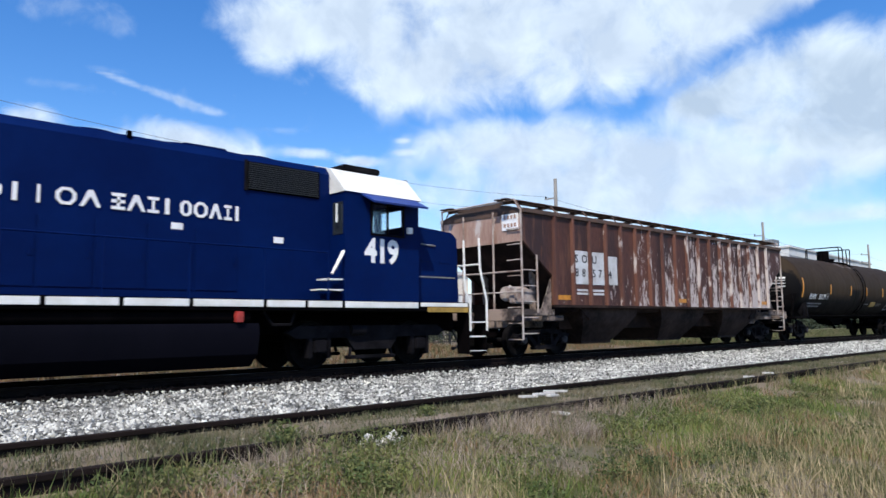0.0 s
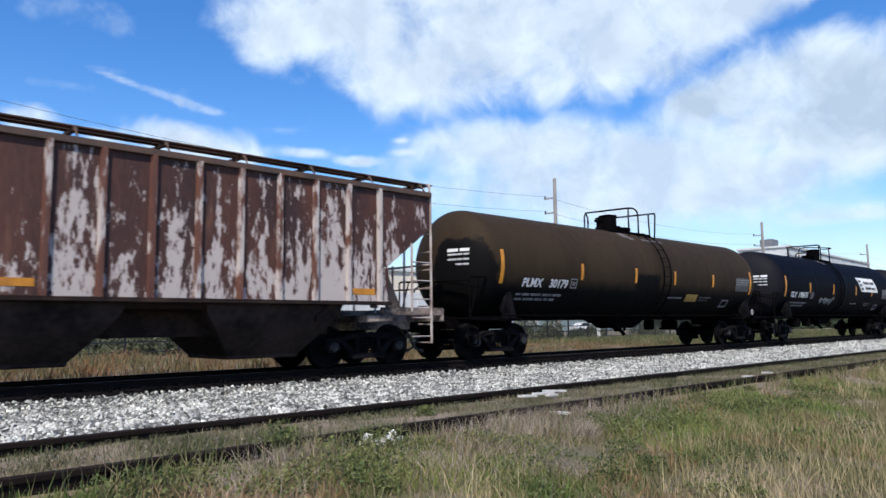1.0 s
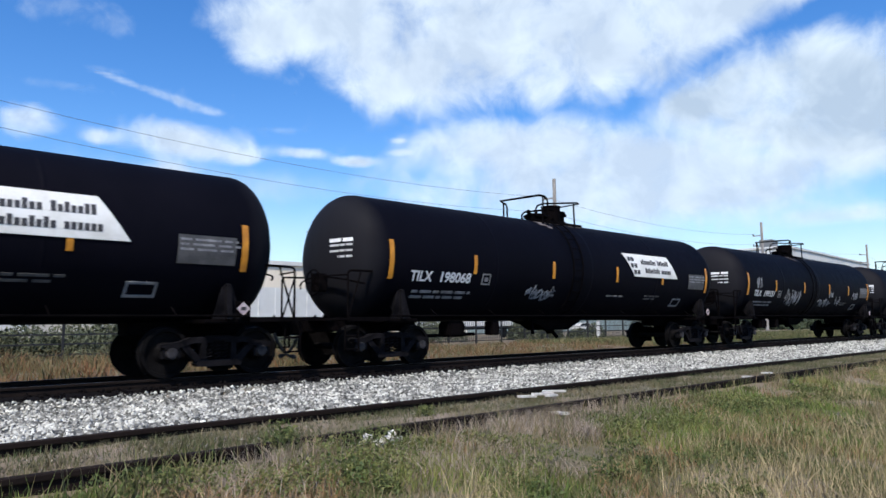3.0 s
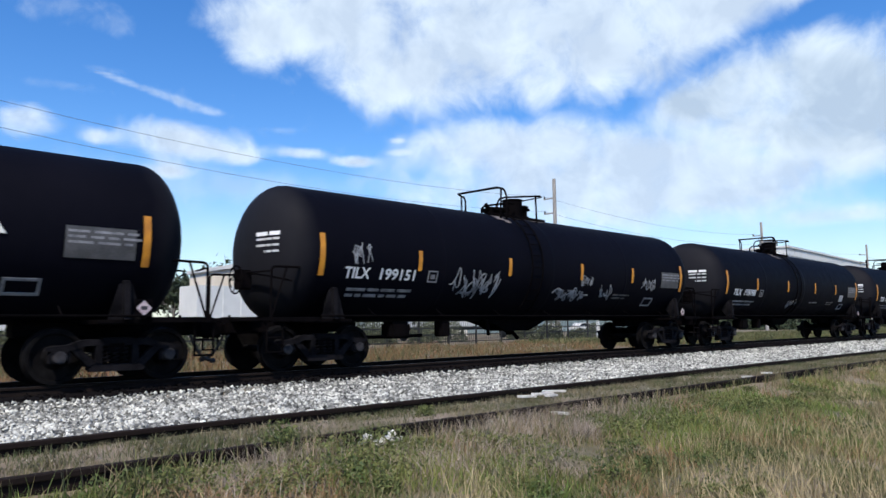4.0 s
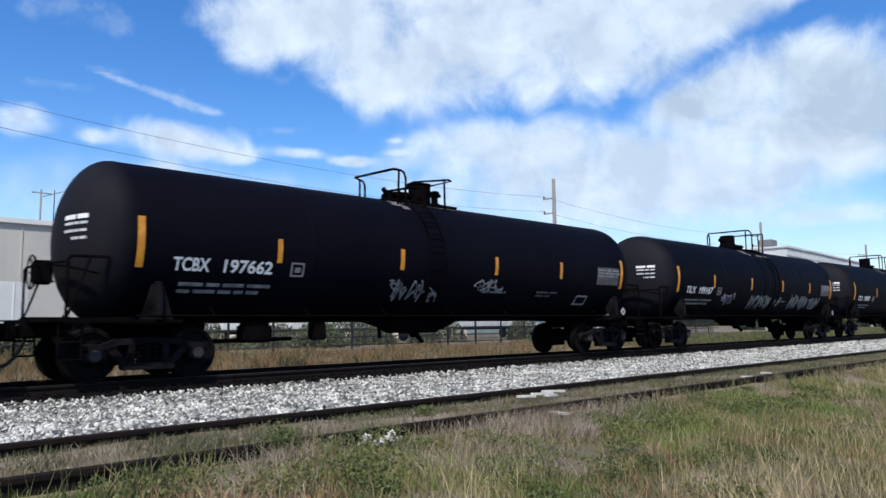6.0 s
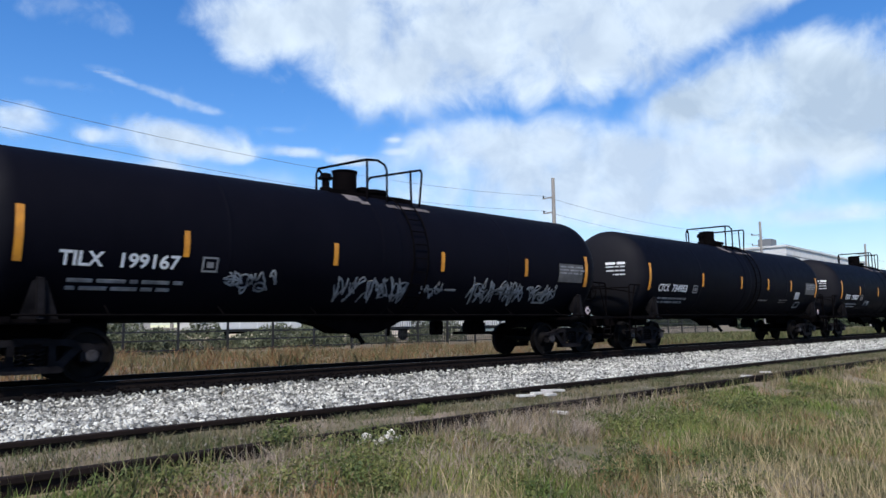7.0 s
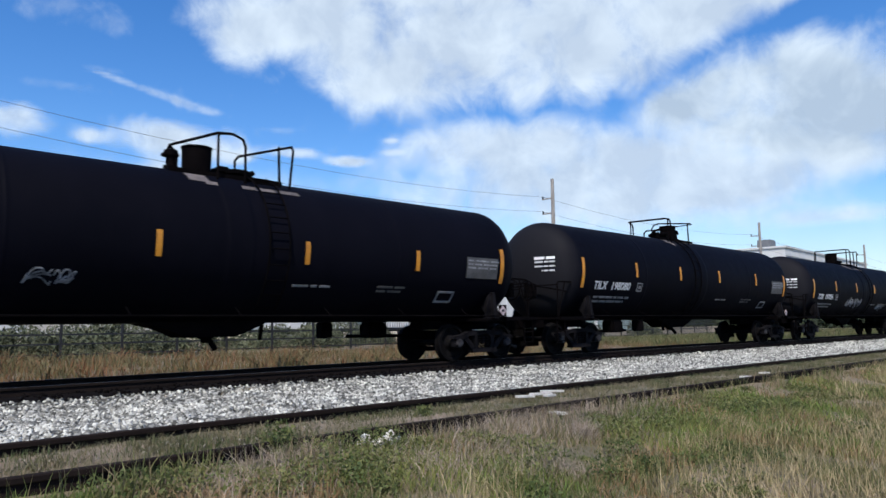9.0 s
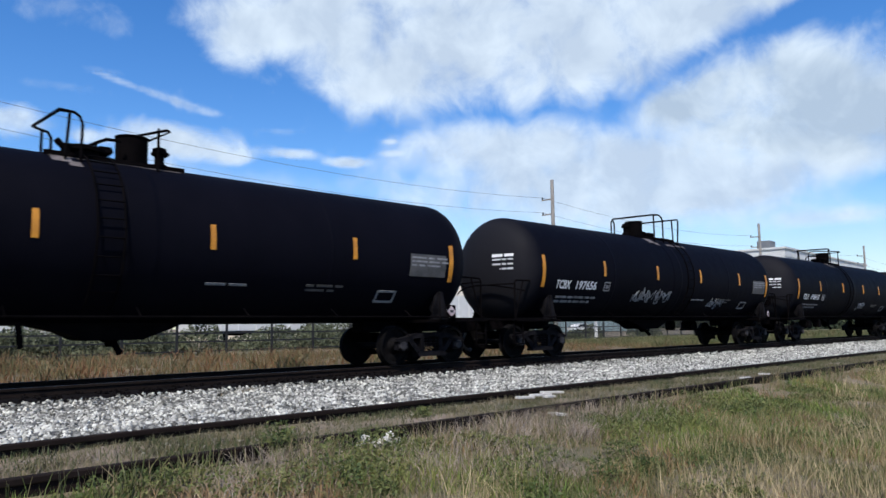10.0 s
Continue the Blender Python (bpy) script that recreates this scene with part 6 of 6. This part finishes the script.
for i, (wx, wy, wh, ww) in enumerate(((2.9, -8.75, 0.3, 0.14), (3.5, -9.0, 0.2, 0.3), (3.0, -9.6, 0.22, 0.28), (2.6, -9.3, 0.14, 0.3), (4.6, -9.2, 0.12, 0.25), (5.6, -10.1, 0.16, 0.2), (5.2, -7.9, 0.12, 0.1),
                                      (7.5, -9.7, 0.16, 0.4), (8.6, -9.9, 0.18, 0.4), (9.4, -9.5, 0.15, 0.5), (6.2, -9.6, 0.2, 0.25), (4.2, -9.9, 0.14, 0.3), (2.2, -8.95, 0.12, 0.3), (11, -9.6, 0.16, 0.5), (1.7, -9.0, 0.12, 0.35))):
    leafy_weed(wx, wy, wh, ww, 300 + i)
for wx, wy, wh, ww in TUFTS:
    leafy_weed(wx, wy, wh, ww, int(1000 * wx))
rng_w = random.Random(5)
for i in range(80):
    wx = 1.5 + 16 * rng_w.random() ** 1.5
    leafy_weed(wx, rng_w.uniform(-11.5, -9.0), rng_w.uniform(0.05, 0.14), rng_w.uniform(0.1, 0.35), 400 + i)
leaves = np.concatenate(WEEDS)
tagged(bulk("leafy_weeds", leaves, np.arange(len(leaves)).reshape(-1, 3), GREENS), "low leafy green weeds in the rough grass", "weeds", kind="stuff")

for i, (bx, by, br, bl) in enumerate(BOARDS):
    tagged(part("board", Shape().box(-bl / 2, bl / 2, -0.035, 0.035, 0, 0.03, 0.006), "plank", m=pose(bx, by, level(by) + 0.05, 0, 3, br)), "bleached broken board lying by the siding rail", "board", "bleached boards")


def litter_heap(x, y):
    """A little heap of pale broken stones."""
    t = thing("rubble_heap", "small heap of white broken rubble in the weeds", "rubble", m=pose(x, y, level(y)))
    rnd = random.Random(77)
    for i in range(24):
        bm = bmesh.new()
        bmesh.ops.create_icosphere(bm, subdivisions=1, radius=rnd.uniform(0.022, 0.046))
        for q in bm.verts:
            q.co += Vector((rnd.uniform(-.015, .015), rnd.uniform(-.015, .015), rnd.uniform(-.01, .01)))
        part("stone", Shape().take(bm), "plank", t, m=pose(rnd.uniform(-.17, .17), rnd.uniform(-.1, .1), rnd.uniform(0.02, 0.09)))


litter_heap(3.80, -8.90)


# ---- clouds ----
EYE = Vector((0, -13.731, 0))
BANKS = {
    "high": [(62.0, 23.0, 3.53, 2.42), (57.1, 23.8, 5.05, 2.53), (51.5, 20.8, 4.91, 3.4), (47.2, 23.0, 8.46, 4.58), (41.1, 21.8, 7.45, 3.99), (34.2, 21.5, 5.84, 3.92), (30.3, 19.3, 2.81, 1.74),
             (28.4, 22.1, 5.11, 2.39), (23.8, 22.8, 4.42, 1.46), (19.6, 23.2, 2.64, 0.89), (50.5, 28.2, 14.93, 3.51), (33.9, 27.5, 14.74, 3.08)],
    "right": [(27.2, 16.4, 3.32, 1.74), (23.3, 17.4, 3.95, 2.89), (19.0, 17.7, 3.87, 2.39), (16.3, 15.0, 4.17, 3.64), (20.0, 13.9, 5.95, 1.99), (12.7, 14.2, 3.53, 3.32)],
    "low": [(43.6, 14.7, 6.02, 1.51), (36.7, 13.9, 7.63, 1.98), (30.2, 12.5, 6.8, 2.58), (40.0, 11.0, 10.38, 2.47), (31.6, 9.7, 11.07, 2.41), (22.3, 11.1, 3.45, 0.82), (24.5, 9.9, 6.71, 1.68),
            (16.8, 7.4, 4.15, 0.71), (17.3, 11.4, 5.27, 1.41), (45.9, 13.6, 3.25, 1.12)],
    "small": [(77.4, 14.5, 2.42, 1.23), (73.4, 13.9, 1.34, 0.56), (67.8, 14.5, 4.27, 1.33), (65.7, 13.7, 3.33, 0.93), (62.8, 13.2, 1.55, 0.56), (68.1, 11.8, 2.42, 0.67), (58.6, 13.7, 2.23, 0.48),
              (53.8, 13.1, 1.92, 0.45), (50.0, 13.9, 1.3, 0.36), (50.3, 14.8, 0.93, 0.31)],
    "veil": [(73.8, 10.3, 6.24, 2.42), (63.1, 10.9, 8.48, 1.3)],
}


def cloud_paint(name, low, high, scale, amount, haze=1.0, lit=(0.76, 0.89, 1.03), grey=(0.56, 0.68, 0.84)):
    """Cloud: a ragged density gives its cover; thick parts are a little greyer."""
    m = bpy.data.materials.new(name)
    m.use_nodes = True
    nt = m.node_tree
    nt.nodes.clear()
    n, l = nt.nodes.new, nt.links.new
    out, mix, clear, glow = n("ShaderNodeOutputMaterial"), n("ShaderNodeMixShader"), n("ShaderNodeBsdfTransparent"), n("ShaderNodeEmission")
    at, tc, na, nb = n("ShaderNodeAttribute"), n("ShaderNodeTexCoord"), n("ShaderNodeTexNoise"), n("ShaderNodeTexNoise")
    at.attribute_name = "cover"
    for q, s, d in ((na, scale * 0.75, 8), (nb, scale * 0.5, 4)):
        q.inputs["Scale"].default_value, q.inputs["Detail"].default_value, q.inputs["Roughness"].default_value = s, d, 0.57
        q.inputs["Distortion"].default_value = 0.35
        l(tc.outputs["Object"], q.inputs["Vector"])
    nc = n("ShaderNodeTexNoise")
    nc.inputs["Scale"].default_value, nc.inputs["Detail"].default_value = scale * 0.33, 3
    l(tc.outputs["Object"], nc.inputs["Vector"])
    av = n("ShaderNodeMath")
    av.operation = "MULTIPLY_ADD"
    av.inputs[1].default_value = 0.7
    l(nc.outputs["Fac"], av.inputs[0])
    l(na.outputs["Fac"], av.inputs[2])
    ad, mr = n("ShaderNodeMath"), n("ShaderNodeMapRange")
    ad.operation = "MULTIPLY_ADD"
    ad.inputs[1].default_value = amount
    l(av.outputs[0], ad.inputs[0])
    l(at.outputs["Fac"], ad.inputs[2])
    mr.interpolation_type = "SMOOTHSTEP"
    mr.inputs["From Min"].default_value, mr.inputs["From Max"].default_value = low + amount * 0.85, high + amount * 0.85
    mr.inputs["To Max"].default_value = haze
    l(ad.outputs[0], mr.inputs["Value"])
    sh, rp = n("ShaderNodeMath"), n("ShaderNodeValToRGB")
    sh.operation = "MULTIPLY"
    l(nb.outputs["Fac"], sh.inputs[0])
    l(at.outputs["Fac"], sh.inputs[1])
    rp.color_ramp.elements[0].position, rp.color_ramp.elements[1].position = 0.3, 0.56
    rp.color_ramp.elements[0].color, rp.color_ramp.elements[1].color = (*lit, 1), (*grey, 1)
    l(sh.outputs[0], rp.inputs["Fac"])
    l(rp.outputs["Color"], glow.inputs["Color"])
    glow.inputs["Strength"].default_value = 1.04
    l(mr.outputs[0], mix.inputs["Fac"])
    l(clear.outputs[0], mix.inputs[1])
    l(glow.outputs[0], mix.inputs[2])
    l(mix.outputs[0], out.inputs["Surface"])
    return m


def cloud_bank(puffs, radius, material, label, power=1.0, step=0.35):
    """A bank of cloud on a far shell round the place, as dense as the puffs that make it up."""
    az0, az1 = min(p[0] - 2.2 * p[2] for p in puffs), max(p[0] + 2.2 * p[2] for p in puffs)
    el0, el1 = max(0.2, min(p[1] - 2.2 * p[3] for p in puffs)), max(p[1] + 2.2 * p[3] for p in puffs)
    na, ne = int((az1 - az0) / step) + 2, int((el1 - el0) / step) + 2
    az, el = np.meshgrid(np.linspace(az0, az1, na), np.linspace(el0, el1, ne), indexing="ij")
    thin = np.ones_like(az)
    for a, e, ra, re in puffs:
        q = ((az - a) / ra) ** 2 + ((el - e) / re) ** 2
        thin *= 1 - 0.9 * np.exp(-q * 0.75)
    dens = (1 - thin) * power
    ca, ce = np.radians(az), np.radians(el)
    v = radius * np.stack([np.cos(ce) * np.cos(ca), np.cos(ce) * np.sin(ca), np.sin(ce)], -1).reshape(-1, 3)
    i, j = np.meshgrid(np.arange(na - 1), np.arange(ne - 1), indexing="ij")
    k = (i * ne + j).ravel()
    f = np.concatenate([np.stack([k, k + ne, k + ne + 1], -1), np.stack([k, k + ne + 1, k + 1], -1)])
    ob = bulk("cloud_bank", v, f, material)
    ob.data.attributes.new("cover", "FLOAT", "POINT").data.foreach_set("value", dens.astype(np.float32).ravel())
    ob.data.shade_smooth()
    ob.matrix_basis = Matrix.Translation(EYE)
    return tagged(ob, label, "cloud", "", "structure")


PUFFY = cloud_paint("white_cumulus", 0.33, 1.0, 0.0085, 1.05, 0.97)
GREYER = cloud_paint("grey_white_cumulus", 0.32, 0.92, 0.0085, 0.9, 0.95, (0.74, 0.87, 1.0), (0.47, 0.59, 0.74))
WISPY = cloud_paint("thin_cloud", 0.24, 1.05, 0.009, 1.0, 0.93)
clouds = [
    (cloud_bank(BANKS["high"], 2600, PUFFY, "broad white cumulus bank high in the sky"), 2.3),
    (cloud_bank(BANKS["right"], 2700, GREYER, "towering white cumulus bank"), 1.75),
    (cloud_bank(BANKS["low"], 2850, WISPY, "hazy white cloud bank low over the line"), 0.9),
    (cloud_bank(BANKS["small"], 2950, PUFFY, "small scattered white clouds", step=0.15), 0.8),
]
cloud_bank(BANKS["veil"], 3100, cloud_paint("pale_veil", 0.2, 1.5, 0.012, 0.9, 0.55), "pale veil of low cloud")
trail = [(72.9 - 0.77 * i, 18.4 - 0.2 * i, 0.8, 0.1 + 0.014 * i) for i in range(11)]
cloud_bank(trail, 3050, cloud_paint("vapour_trail", 0.1, 1.5, 0.02, 1.2, 0.6), "thin white vapour trail fading in the blue sky", step=0.08)
cloud_bank([(75.5, 22.6, 3.4, 1.2), (72.6, 21.9, 1.8, 0.8), (78.0, 22.0, 1.6, 0.7)], 3000, cloud_paint("torn_cloud", 0.45, 1.8, 0.016, 1.5, 0.42), "small torn wisp of cloud", step=0.15)
cloud_bank([(76.0, 17.2, 2.4, 0.35), (73.0, 18.6, 1.2, 0.3), (60.0, 15.4, 1.6, 0.25)], 3020, cloud_paint("faint_wisp", 0.2, 1.9, 0.02, 1.5, 0.4), "faint wisps of high cloud", step=0.1)
haze = [(80 - 7 * i, 3.0, 7.5, 5.0) for i in range(12)]
cloud_bank(haze, 3200, cloud_paint("horizon_haze", 0.2, 1.6, 0.004, 0.5, 0.6), "pale haze over the horizon")


# ---- what moves ----
def motions():
    """The train rolls by at an even pace, its wheels turn, and the clouds drift."""
    for car in [loco, hopper] + tanks:
        x = car.matrix_basis.translation.x
        walk(car, [(0, pose(x, 0, 0)), (5, pose(x - 5 * SPEED, 0, 0)), (10, pose(x - 10 * SPEED, 0, 0))])
    for bank, drift in clouds:
        walk(bank, [(t, Matrix.Translation(EYE) @ pose(0, 0, 0, 0, 0, drift * (t / 10 - 0.5))) for t in (0, 5, 10)])
    for (r, k), sets in wheelsets.items():
        step = math.degrees(SPEED / r) / FPS
        walk(sets[0], [(i / FPS, pose(k, 0, r, 0, -step * i, 0)) for i in range(10 * FPS + 1)])
        for w in sets[1:]:
            w.rotation_mode = "QUATERNION"
            keys = w.animation_data_create()
            keys.action = sets[0].animation_data.action
            keys.action_slot = sets[0].animation_data.action_slot


motions()
